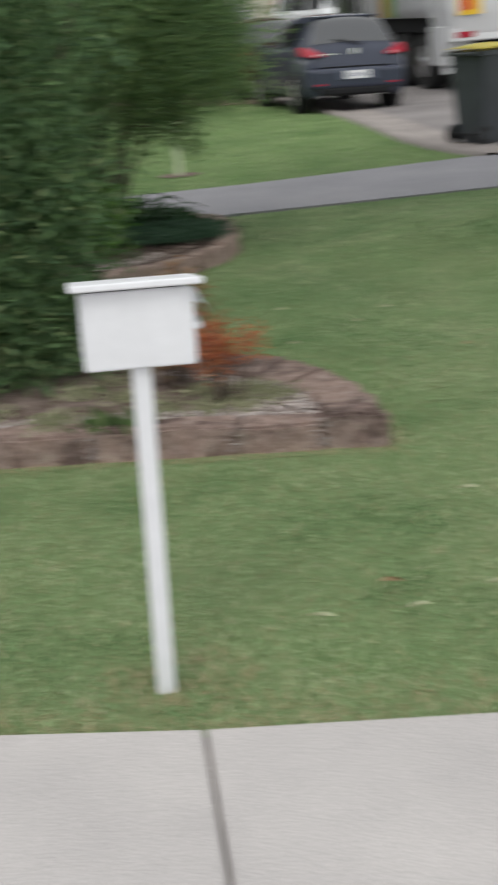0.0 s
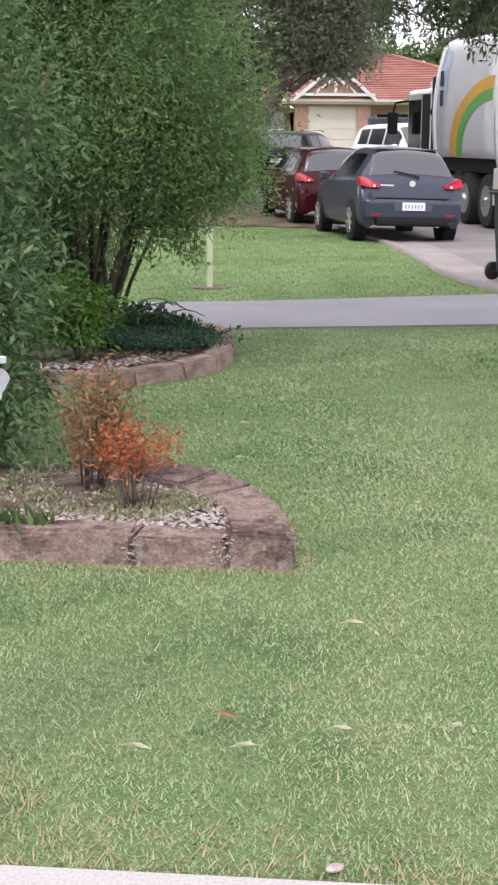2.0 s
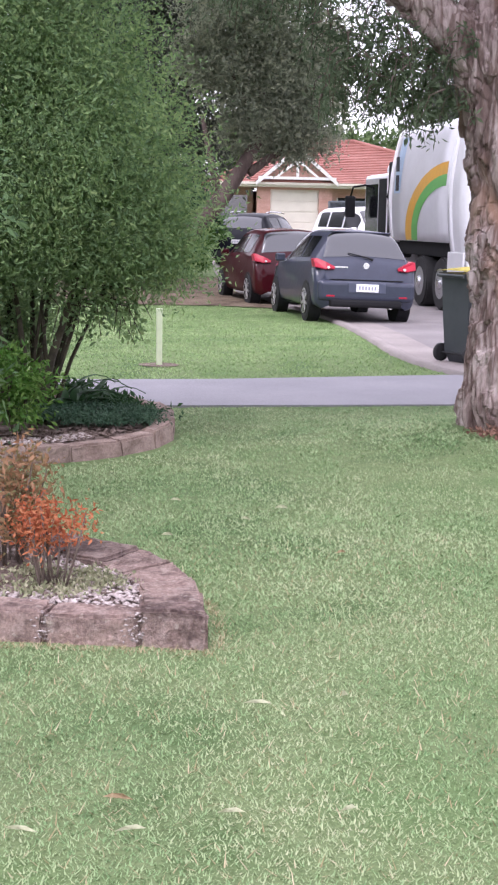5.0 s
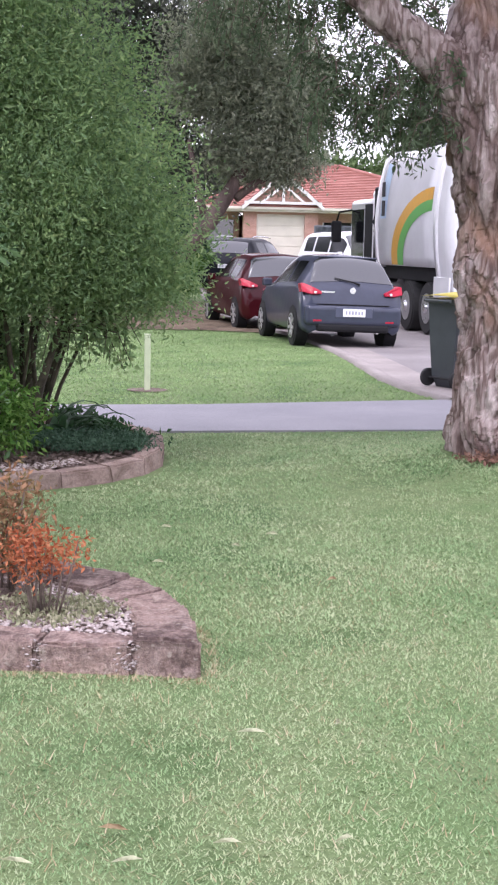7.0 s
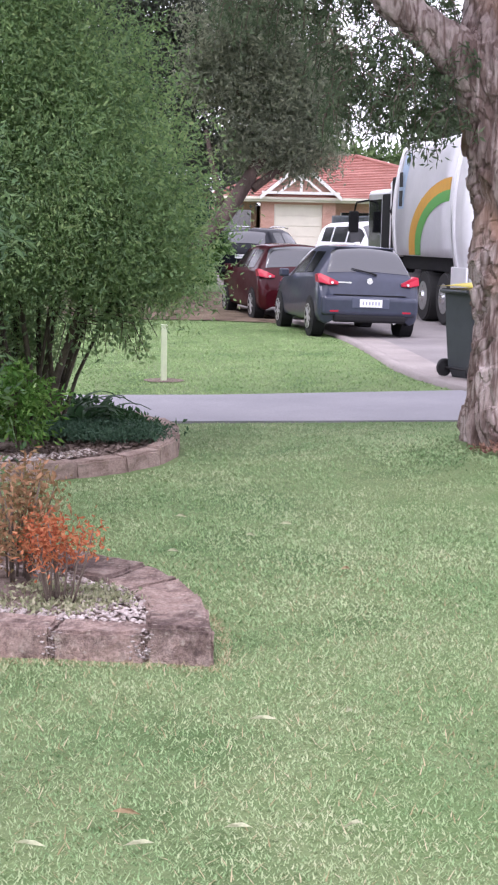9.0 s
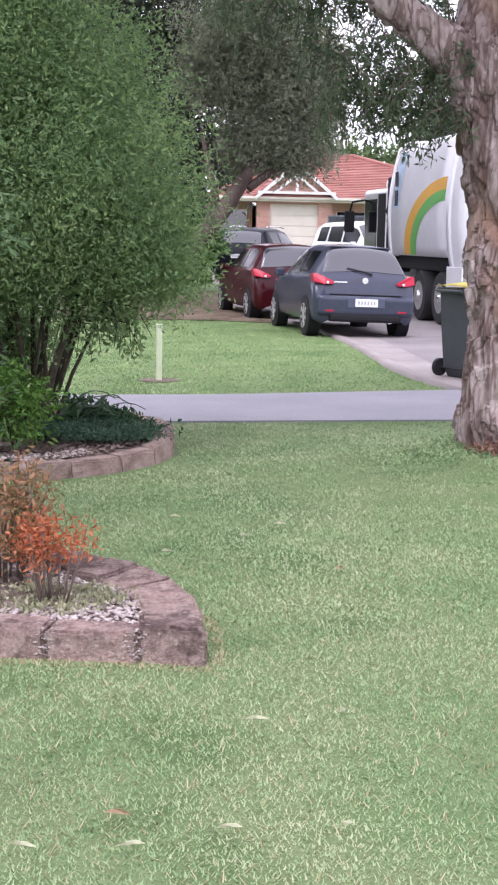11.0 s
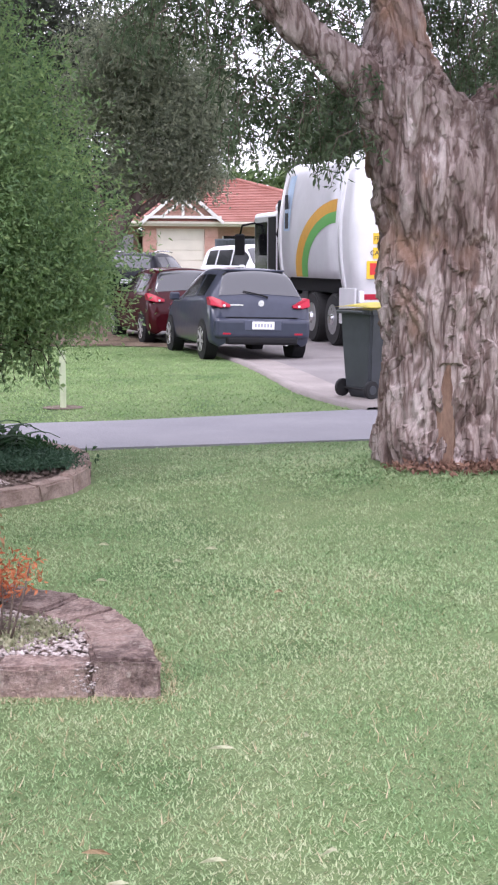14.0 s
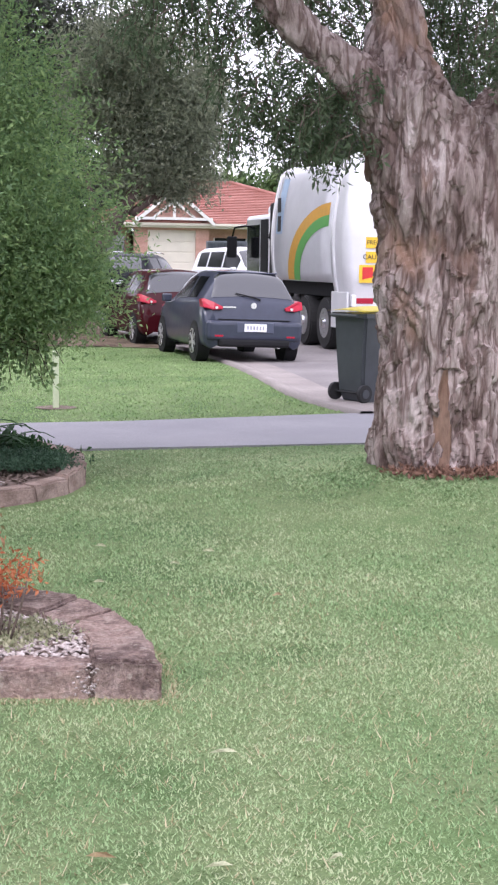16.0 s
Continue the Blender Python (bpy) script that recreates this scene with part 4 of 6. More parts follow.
    sprigs("bark_litter", [(3.13 + .1 * k, 7.52 + 0.012 * (k - 3.5) ** 2, 0.125) for k in range(8)], 700, 0.06, 0.045, 0.018, two_tone("red_bark_litter", (0.13, 0.065, 0.047), (0.25, 0.14, 0.10), 8, 60, 0.9, 0.4), "reddish bark litter round the foot of the trunk", "bark litter", 64, 0.0)


build_paperbark()


# ---- bin ----
M_BIN = plain("dark_grey_plastic", (0.05, 0.056, 0.066), 0.5, wear=0.2, scale=6)
M_BINLID = plain("yellow_plastic", (0.80, 0.70, 0.16), 0.5, wear=0.1)
M_RUBBER = plain("black_rubber", (0.018, 0.018, 0.02), 0.75)


def build_bin():
    ob = thing("wheelie_bin", pose(5.16, 13.9, gz(13.9) + 0.015, 0, 0, -68), "dark grey-green wheelie bin with a yellow lid", "bin")
    # local -y is the hinge and wheel side
    bm = bmesh.new()
    secs = []
    for z, wx, y0, y1 in ((0.0, 0.20, -0.20, 0.22), (0.12, 0.21, -0.26, 0.24), (0.5, 0.24, -0.28, 0.28), (0.93, 0.27, -0.29, 0.34), (0.935, 0.29, -0.32, 0.365), (0.985, 0.29, -0.32, 0.365)):
        ring = []
        for a, b in ((-1, 0), (1, 0), (1, 1), (-1, 1)):
            ring.append(bm.verts.new((a * wx, y1 if b else y0, z)))
        secs.append(ring)
    for r0, r1 in zip(secs, secs[1:]):
        for k in range(4):
            bm.faces.new((r0[k], r0[(k + 1) % 4], r1[(k + 1) % 4], r1[k]))
    bm.faces.new(secs[0][::-1])
    bm.faces.new(secs[-1])
    bmesh.ops.recalc_face_normals(bm, faces=bm.faces)
    bmesh.ops.bevel(bm, geom=[e for e in bm.edges if abs(e.verts[0].co.z - e.verts[1].co.z) > 0.04], offset=0.03, segments=3, affect="EDGES")
    part("body", bm, M_BIN, ob)
    lid = bmesh.new()
    g = []
    for j in range(7):
        y = -0.36 + j * 0.125
        g.append([lid.verts.new((x, y, 0.992 + 0.055 * (1 - (x / 0.31) ** 2) * (1 - ((y - 0.01) / 0.42) ** 2) + 0.012)) for x in np.linspace(-0.305, 0.305, 9)])
    for a, b in zip(g, g[1:]):
        for k in range(8):
            lid.faces.new((a[k], a[k + 1], b[k + 1], b[k])).smooth = True
    bmesh.ops.solidify(lid, geom=lid.faces[:], thickness=0.02)
    part("lid", lid, M_BINLID, ob, "yellow lid")
    part("handle", cyl((-0.22, -0.37, 0.96), (0.22, -0.37, 0.96), 0.016, n=10), M_BIN, ob)
    part("axle", cyl((-0.26, -0.26, 0.1), (0.26, -0.26, 0.1), 0.012, n=8), M_RUBBER, ob)
    for s in (-1, 1):
        w = part("wheel", cyl((s * 0.22, -0.26, 0.1), (s * 0.27, -0.26, 0.1), 0.1, n=24, bevel=0.008), M_RUBBER, ob)
        part("hub", cyl((s * 0.271, -0.26, 0.1), (s * 0.276, -0.26, 0.1), 0.05, n=16), M_BIN, w)
    part("label", box(0.0, 0.1, 0.367, 0.371, 0.945, 0.975), M_WHITE, ob, "small white sticker")


build_bin()


def build_stake():
    ob = thing("garden_stake", pose(1.62, 13.6, gz(13.6)), "pale yellow-green stake with a bare patch at its foot", "stake")
    part("post", box(-0.03, 0.03, -0.03, 0.03, -0.05, 0.58, 0.006), M_STAKE, ob)
    part("cap", box(-0.034, 0.034, -0.034, 0.034, 0.58, 0.6, 0.006), M_STAKE, ob)
    tagged(raw("dirt", [(math.cos(a) * .22, math.sin(a) * .2, .012) for a in np.linspace(0, 6.0, 12)], [list(range(12))], M_MULCH, ob), "bare dirt")


build_stake()

# ---- vehicles ----
M_GLASS = plain("tinted_glass", (0.02, 0.022, 0.028), 0.04, spec=1.0, wear=0.1, coat=0.9)
# side glass made darker and duller, standing in for reflected overhead trees
M_SIDEGLASS = plain("dark_reflection_glass", (0.006, 0.007, 0.009), 0.05, spec=0.2, wear=0.1)
M_TYRE = plain("tyre_rubber", (0.02, 0.02, 0.021), 0.8)
M_RIM = plain("alloy_rim", (0.55, 0.55, 0.57), 0.3, 0.8)
M_LAMP = plain("red_tail_lamp", (0.38, 0.012, 0.035), 0.35, spec=0.25, coat=0.05)
M_CLEAR = plain("clear_lamp", (0.7, 0.7, 0.72), 0.15, coat=0.6)
M_PLATE = plain("number_plate", (0.8, 0.8, 0.82), 0.5)
M_MARK = plain("grey_marks", (0.32, 0.33, 0.42), 0.6)
M_TRIM = plain("black_trim", (0.018, 0.018, 0.02), 0.6, spec=0.12)
M_CHROME = plain("chrome", (0.7, 0.7, 0.72), 0.18, 1.0)


def wheel(ob, x, y, r, w, s, spokes=7):
    """x is the outer face; s is the side."""
    t = part("wheel", cyl((x - s * w, y, r), (x, y, r), r, n=32, bevel=0.02), M_TYRE, ob)
    part("rim", cyl((x + s * 0.002, y, r), (x + s * 0.008, y, r), r * 0.68, n=24), M_TRIM, t)
    bm = bmesh.new()
    for k in range(spokes):
        a = 2 * math.pi * k / spokes
        own = box(0, 0.012, -0.022, 0.022, 0.02, r * 0.66, 0.004)
        own.transform(Matrix.Rotation(a, 4, "X"))
        join(bm, own)
    join(bm, cyl((0, 0, 0), (0.016, 0, 0), r * 0.16, n=12))
    for k in range(28):
        a0, a1 = 2 * math.pi * k / 28, 2 * math.pi * (k + 1) / 28
        q = [bm.verts.new((0.012, rr * math.cos(a), rr * math.sin(a))) for rr, a in ((r * .62, a0), (r * .69, a0), (r * .69, a1), (r * .62, a1))]
        bm.faces.new(q)
    bmesh.ops.scale(bm, vec=(s, 1, 1), verts=bm.verts)
    bmesh.ops.translate(bm, vec=(x + s * 0.008, y, r), verts=bm.verts)
    bmesh.ops.recalc_face_normals(bm, faces=bm.faces)
    part("spokes", bm, M_RIM, t, "silver alloy spokes")


class Shell:
    """A car's outer skin: stations along its length (y, half width, shoulder z, top z, roof half width, bottom z)."""

    def __init__(self, rows):
        self.r = np.array(rows, float)
        # slopes that keep each curve free of overshoot
        x, d = self.r[:, 0], np.diff(self.r[:, 1:], axis=0) / np.diff(self.r[:, 0])[:, None]
        m = np.zeros_like(self.r[:, 1:])
        m[0], m[-1] = d[0], d[-1]
        up = d[:-1] * d[1:] > 0
        m[1:-1][up] = (2 * d[:-1] * d[1:] / (d[:-1] + d[1:] + 1e-12))[up]
        self.m = m

    def station(self, y):
        x = self.r[:, 0]
        y = min(max(y, x[0]), x[-1])
        i = min(int(np.searchsorted(x, y, side="right")) - 1, len(x) - 2)
        h = x[i + 1] - x[i]
        t = (y - x[i]) / h
        a, b = self.r[i, 1:], self.r[i + 1, 1:]
        return (2 * t ** 3 - 3 * t * t + 1) * a + (t ** 3 - 2 * t * t + t) * h * self.m[i] + (3 * t * t - 2 * t ** 3) * b + (t ** 3 - t * t) * h * self.m[i + 1]

    def at(self, y, u):
        w, zs, zt, wr, zb = self.station(y)
        zs = min(zs, zt - 0.05)
        prof = [(0, w * 0.84, zb), (0.12, w * 0.95, zb + 0.06), (0.25, w * 0.995, zb + 0.2), (0.4, w, zs * 0.75 + zb * 0.25), (0.5, w * 0.975, zs), (0.56, w * 0.935, zs + (zt - zs) * 0.12),
                (0.74, wr + (w * 0.935 - wr) * 0.16, zt - (zt - zs) * 0.2), (0.82, wr - 0.02, zt - (zt - zs) * 0.06), (0.9, wr * 0.74, zt), (1.0, 0, zt + 0.022)]
        k = next(i for i in range(len(prof) - 1) if u <= prof[i + 1][0] + 1e-9)
        p1, p2 = prof[k], prof[k + 1]
        p0, p3 = prof[max(k - 1, 0)], prof[min(k + 2, len(prof) - 1)]
        h = p2[0] - p1[0]
        t = (u - p1[0]) / h
        out = []
        for c in (1, 2):
            m1 = (p2[c] - p0[c]) / (p2[0] - p0[0]) if k else (p2[c] - p1[c]) / h
            m2 = (p3[c] - p1[c]) / (p3[0] - p1[0])
            if k == len(prof) - 2:
                m2 = -prof[-2][1] / 0.1 if c == 1 else 0.0
            out.append((2 * t ** 3 - 3 * t * t + 1) * p1[c] + (t ** 3 - 2 * t * t + t) * h * m1 + (3 * t * t - 2 * t ** 3) * p2[c] + (t ** 3 - t * t) * h * m2)
        return Vector((out[0], y, out[1]))

    def patch(self, ys, us, lift=0.0, both=False, bm=None):
        """A piece of the skin, lifted off it; both: mirrored into one strip over the middle."""
        bm = bm or bmesh.new()
        for side in ((1, -1)):
            g = []
            for y in ys:
                row = []
                for u in us:
                    p = self.at(y, u)
                    if not lift:
                        row.append(bm.verts.new((p.x * side, p.y, p.z)))
                        continue
                    n = (self.at(y, min(1, u + 0.01)) - self.at(y, max(0, u - 0.01))).cross(self.at(y + 0.02, u) - self.at(y - 0.02, u))
                    n = n.normalized() if n.length > 1e-9 else Vector((0, 0, 1))
                    c = p - Vector((0, y, 0.7))
                    if n.dot(Vector((c.x, 0, c.z + 0.3))) < 0:
                        n = -n
                    p = p + n * lift
                    row.append(bm.verts.new((p.x * side, p.y, p.z)))
                g.append(row)
            for a, b in zip(g, g[1:]):
                for k in range(len(us) - 1):
                    try:
                        bm.faces.new((a[k], a[k + 1], b[k + 1], b[k])).smooth = True
                    except ValueError:
                        pass
            if not both:
                break
        bmesh.ops.remove_doubles(bm, verts=bm.verts, dist=0.0005)
        bmesh.ops.recalc_face_normals(bm, faces=bm.faces)
        return bm


def side_only(bm, side):
    if side < 0:
        bmesh.ops.scale(bm, vec=(-1, 1, 1), verts=bm.verts)
        bmesh.ops.reverse_faces(bm, faces=bm.faces)
    return bm


def car(m, rows, paint, label, windows, rear_glass, wind_glass, wheels, r_wheel, half, lamps, plate_z, plate_y=-0.012, extras=None, nose=None):
    ob = thing("car", m, label, "car", "parked cars")
    sh = Shell(rows)
    L = rows[-1][0]
    ys = np.unique(np.r_[np.linspace(0, 0.7, 22), np.linspace(0.7, L, 44)])
    us = np.linspace(0, 1, 41)
    bm = sh.patch(ys, us, 0, True)
    for y in (0, L):   # close the ends
        pts = [sh.at(y, u) for u in us]
        rim = [bm.verts.new(p) for p in pts] + [bm.verts.new((-p.x, p.y, p.z)) for p in pts[-2::-1]]
        bm.faces.new(rim)
    low = [bm.verts.new((s * half * 0.8, y, rows[0][5])) for s, y in ((-1, 0.05), (1, 0.05), (1, L - 0.05), (-1, L - 0.05))]
    bm.faces.new(low)
    bmesh.ops.remove_doubles(bm, verts=bm.verts, dist=0.0008)
    bmesh.ops.recalc_face_normals(bm, faces=bm.faces)
    part("body", bm, paint, ob)
    for (y0, y1, u0, u1) in windows:
        for s in (1, -1):
            part("side_window", side_only(sh.patch(np.linspace(y0, y1, 9), np.linspace(u0, u1, 8), 0.006), s), M_SIDEGLASS, ob)
    y0, y1, u0 = rear_glass
    part("rear_window", sh.patch(np.linspace(y0, y1, 10), np.linspace(u0, 1, 12), 0.007, True), M_GLASS, ob)
    y0, y1, u0 = wind_glass
    part("windscreen", sh.patch(np.linspace(y0, y1, 10), np.linspace(u0, 1, 12), 0.007, True), M_GLASS, ob)
    for y in wheels:
        for s in (1, -1):
            # black disc on the uncut body stands in for the shaded arch gap
            part("arch_shade_disc", cyl((s * (half - 0.2), y, r_wheel), (s * (half + 0.004), y, r_wheel), r_wheel + 0.035, n=32), M_TRIM, ob)
            wheel(ob, s * (half + 0.012), y, r_wheel, 0.2, s)
    for (ya, yb, u0, u1) in lamps:
        for s in (1, -1):
            part("tail_lamp", side_only(sh.patch(np.linspace(ya, yb, 5), np.linspace(u0, u1, 5), 0.012), s), M_LAMP, ob, "red tail lamp")
    pl = part("number_plate", box(-0.186, 0.186, plate_y - 0.012, plate_y, plate_z, plate_z + 0.125, 0.004), M_PLATE, ob)
    for k in range(6):
        x = -0.13 + 0.052 * k
        part("mark", box(x - 0.013, x + 0.013, plate_y - 0.015, plate_y - 0.0125, plate_z + 0.035, plate_z + 0.09), M_MARK, pl)
    for s in (1, -1):
        mir = box(0, 0.17, -0.05, 0.07, -0.07, 0.07, 0.03)
        bmesh.ops.scale(mir, vec=(s, 1, 1), verts=mir.verts)
        bmesh.ops.recalc_face_normals(mir, faces=mir.faces)
        bmesh.ops.translate(mir, vec=(s * (half - 0.02), wind_glass[1] - 0.35, rows[len(rows) // 2][2] + 0.07), verts=mir.verts)
        part("door_mirror", mir, paint, ob)
    if extras:
        extras(ob, sh)
    return ob


P_BLUE = plain("dark_blue_grey_paint", (0.042, 0.048, 0.075), 0.5, 0.0, spec=0.12, wear=0.1, coat=0.7)
P_BLUE2 = plain("blue_grey_paint", (0.07, 0.08, 0.12), 0.42, 0.0, spec=0.35, wear=0.1, coat=0.25)
P_RED = plain("dark_red_paint", (0.042, 0.003, 0.006), 0.5, 0.0, spec=0.08, wear=0.1, coat=0.4)
P_BLACK = plain("black_paint", (0.008, 0.009, 0.014), 0.5, 0.0, spec=0.08, wear=0.1, coat=0.25)
P_WHITE = plain("white_paint", (0.75, 0.75, 0.77), 0.3, wear=0.05, coat=1.0)


def hatch_extras(ob, sh):
    wip = tube([(0.12, 0.10, 1.0), (0.05, 0.13, 1.03), (-0.28, 0.185, 1.10)], [0.02, 0.014, 0.008], 6)
    part("rear_wiper", wip, M_TRIM, ob)
    part("badge", cyl((0, 0.075, 0.905), (0, 0.055, 0.905), 0.05, n=20), M_CHROME, ob)
    part("lettering", box(-0.52, -0.3, 0.06, 0.075, 0.86, 0.885), M_CHROME, ob, "small chrome lettering bar")
    part("plate_recess", box(-0.31, 0.31, -0.081, -0.03, 0.47, 0.635, 0.01), P_BLUE2, ob, "paler recess round the plate")
    part("bumper_insert", box(-0.6, 0.6, -0.07, 0.1, 0.24, 0.37, 0.04), M_TRIM, ob, "black lower bumper")
    part("exhaust", cyl((0.42, -0.02, 0.25), (0.42, 0.2, 0.25), 0.03, n=12), M_CHROME, ob)
    part("bumper", box(-0.80, 0.80, -0.075, 0.16, 0.34, 0.66, 0.07, segs=4), P_BLUE, ob)
    part("tailgate_seam", box(-0.6, 0.6, -0.015, 0.06, 0.672, 0.684, 0.003), M_TRIM, ob, "dark gap under the tailgate")
    part("rear_screen_edge", box(-0.50, 0.50, 0.46, 0.6, 1.425, 1.452, 0.012), P_BLUE, ob)
    for s in (1, -1):
        part("reflector", box(s * 0.6 - 0.07, s * 0.6 + 0.07, -0.078, -0.05, 0.40, 0.43, 0.005), M_LAMP, ob)


def swept_lamp(ob, s):
    """A tail lamp that is deep at the corner and runs to a point inwards."""
    bm = bmesh.new()
    plan = [(0.835, 0.86), (0.85, 0.985), (0.79, 1.0), (0.66, 0.945), (0.52, 0.875), (0.53, 0.835), (0.68, 0.825)]
    lean = lambda x, z: 0.012 + max(0, z - 0.86) * 0.75 + max(0, x - 0.7) * 0.35
    near = [bm.verts.new((s * x, lean(x, z), z)) for x, z in plan]
    far = [bm.verts.new((s * min(x, 0.835), lean(x, z) + (0.25 if x > 0.75 else 0.08), z)) for x, z in plan]
    bm.faces.new(near)
    bm.faces.new(far[::-1])
    for k in range(7):
        bm.faces.new((near[k], near[(k + 1) % 7], far[(k + 1) % 7], far[k]))
    bmesh.ops.recalc_face_normals(bm, faces=bm.faces)
    bmesh.ops.bevel(bm, geom=[e for e in bm.edges if all(v in near for v in e.verts)], offset=0.012, segments=2, affect="EDGES")
    lamp = part("tail_lamp", bm, M_LAMP, ob, "red swept tail lamp")
    part("reversing_lamp", cyl((s * 0.63, 0.05, 0.862), (s * 0.63, 0.006, 0.862), 0.022, n=14), M_CLEAR, lamp, "clear round lamp")


def small_hatch(m, paint, label, extras=None):
    rows = [(0.0, 0.70, 0.55, 0.60, 0.60, 0.27), (0.03, 0.80, 0.62, 0.72, 0.66, 0.22), (0.08, 0.835, 0.72, 0.90, 0.70, 0.2), (0.16, 0.845, 0.86, 1.0, 0.68, 0.2), (0.42, 0.846, 0.93, 1.38, 0.55, 0.2), (0.62, 0.847, 0.93, 1.455, 0.53, 0.2),
            (1.5, 0.848, 0.91, 1.475, 0.55, 0.19), (2.1, 0.848, 0.90, 1.42, 0.54, 0.19), (2.85, 0.845, 0.9, 1.02, 0.66, 0.19), (3.4, 0.82, 0.82, 0.9, 0.62, 0.19), (3.72, 0.74, 0.66, 0.74, 0.5, 0.2), (3.9, 0.56, 0.5, 0.55, 0.4, 0.24)]
    ob = car(m, rows, paint, label, [(0.75, 1.32, 0.57, 0.74), (1.40, 2.35, 0.57, 0.74)], (0.18, 0.49, 0.755), (2.15, 2.82, 0.8), (0.62, 3.11), 0.30, 0.848, [], 0.49, plate_y=-0.083 if extras else -0.012, extras=extras)
    for s in (1, -1):
        swept_lamp(ob, s)
    return ob


def zg(y):
    return gz(y) + 0.01


small_hatch(pose(5.58, 20.45, zg(21.5) + 0.02, -0.8, 1.5, 1), P_BLUE, "dark blue-grey hatchback parked half on the grass verge", hatch_extras)
small_hatch(pose(5.42, 25.2, zg(26.5), 0, 0, 4), P_RED, "dark red hatchback parked at the kerb ahead of another", None)


def suv_extras(ob, sh):
    for s in (1, -1):
        part("roof_rail", tube([(s * 0.6, 0.9, 1.66), (s * 0.6, 1.2, 1.7), (s * 0.6, 2.2, 1.7), (s * 0.6, 2.6, 1.66)], [0.02] * 4, 6), M_CHROME, ob)
    part("bumper_insert", box(-0.75, 0.75, -0.01, 0.1, 0.3, 0.48, 0.03), M_TRIM, ob)


def build_black_suv():
    rows = [(0.0, 0.78, 0.7, 0.78, 0.66, 0.34), (0.05, 0.90, 0.8, 0.95, 0.72, 0.27), (0.15, 0.93, 0.98, 1.08, 0.72, 0.25), (0.55, 0.935, 1.03, 1.52, 0.6, 0.25), (0.85, 0.935, 1.03, 1.63, 0.6, 0.25),
            (1.9, 0.936, 1.0, 1.65, 0.62, 0.25), (2.6, 0.936, 0.98, 1.58, 0.6, 0.25), (3.5, 0.93, 0.98, 1.1, 0.7, 0.25), (4.1, 0.9, 0.9, 1.0, 0.66, 0.25), (4.5, 0.8, 0.72, 0.8, 0.55, 0.26), (4.68, 0.6, 0.55, 0.6, 0.4, 0.3)]
    car(pose(6.5, 40.0, zg(40.6), 0, 0, -30), rows, P_BLACK, "black station wagon with roof rails on a driveway", [(1.0, 1.7, 0.57, 0.74), (1.8, 2.9, 0.57, 0.74)], (0.22, 0.55, 0.8), (2.65, 3.45, 0.8), (0.9, 3.65), 0.37, 0.936, [(0.1, 0.28, 0.44, 0.7)], 0.72, extras=suv_extras)


build_black_suv()


def prado_extras(ob, sh):
    L = 4.8
    part("grille", box(-0.42, 0.42, L - 0.06, L + 0.02, 0.72, 0.98, 0.02), M_TRIM, ob)
    for k in range(5):
        part("grille_bar", box(-0.33 + 0.15 * k, -0.27 + 0.15 * k, L + 0.005, L + 0.035, 0.74, 0.96, 0.008), M_CHROME, ob)
    for s in (1, -1):
        part("headlamp", box(min(s * 0.48, s * 0.86), max(s * 0.48, s * 0.86), L - 0.16, L - 0.02, 0.76, 0.94, 0.03), M_CLEAR, ob)
        part("fog_lamp_recess", box(min(s * 0.5, s * 0.8), max(s * 0.5, s * 0.8), L - 0.1, L + 0.01, 0.42, 0.55, 0.02), M_TRIM, ob)
    part("bumper_grille", box(-0.45, 0.45, L - 0.05, L + 0.012, 0.38, 0.52, 0.02), M_TRIM, ob)


def build_white_suv():
    rows = [(0.0, 0.85, 0.9, 1.0, 0.72, 0.4), (0.06, 0.93, 1.0, 1.25, 0.74, 0.32), (0.25, 0.94, 1.12, 1.72, 0.68, 0.32), (0.7, 0.94, 1.12, 1.84, 0.68, 0.3), (2.2, 0.94, 1.1, 1.87, 0.7, 0.3), (2.8, 0.94, 1.1, 1.78, 0.66, 0.3),
            (3.5, 0.94, 1.1, 1.22, 0.74, 0.3), (4.3, 0.92, 1.02, 1.12, 0.7, 0.3), (4.7, 0.88, 0.85, 0.95, 0.62, 0.34), (4.8, 0.8, 0.7, 0.8, 0.55, 0.4)]
    car(pose(10.3, 43.4, zg(41), 0, 0, -164), rows, P_WHITE, "white four-wheel drive parked across the street", [(0.5, 1.1, 0.57, 0.74), (1.2, 2.1, 0.57, 0.74), (2.2, 3.1, 0.57, 0.74)], (0.1, 0.24, 0.8), (2.85, 3.45, 0.8), (0.95, 3.75), 0.39, 0.94, [(0.02, 0.1, 0.46, 0.72)], 1.0, extras=prado_extras)


build_white_suv()

# ---- refuse truck ----
M_SILVER = plain("silver_truck_body", (0.60, 0.60, 0.63), 0.35, 0.15, wear=0.12, scale=1.5)
M_TWHITE = plain("white_truck_paint", (0.72, 0.72, 0.74), 0.35, wear=0.08, scale=2, coat=0.5)
M_DARKGREY = plain("dark_grey_panel", (0.05, 0.05, 0.055), 0.6, spec=0.15)
M_ORANGE = plain("orange_stripe", (0.62, 0.33, 0.05), 0.4)
M_STRIPE = plain("green_stripe", (0.11, 0.36, 0.09), 0.4)
M_BLUE = plain("blue_panel", (0.10, 0.14, 0.42), 0.4)
M_SKY = plain("pale_blue_panel", (0.42, 0.55, 0.72), 0.4)
M_YELLOW = plain("yellow_sign", (0.78, 0.50, 0.03), 0.5)
M_REDSIGN = plain("red_reflector", (0.6, 0.03, 0.03), 0.4)


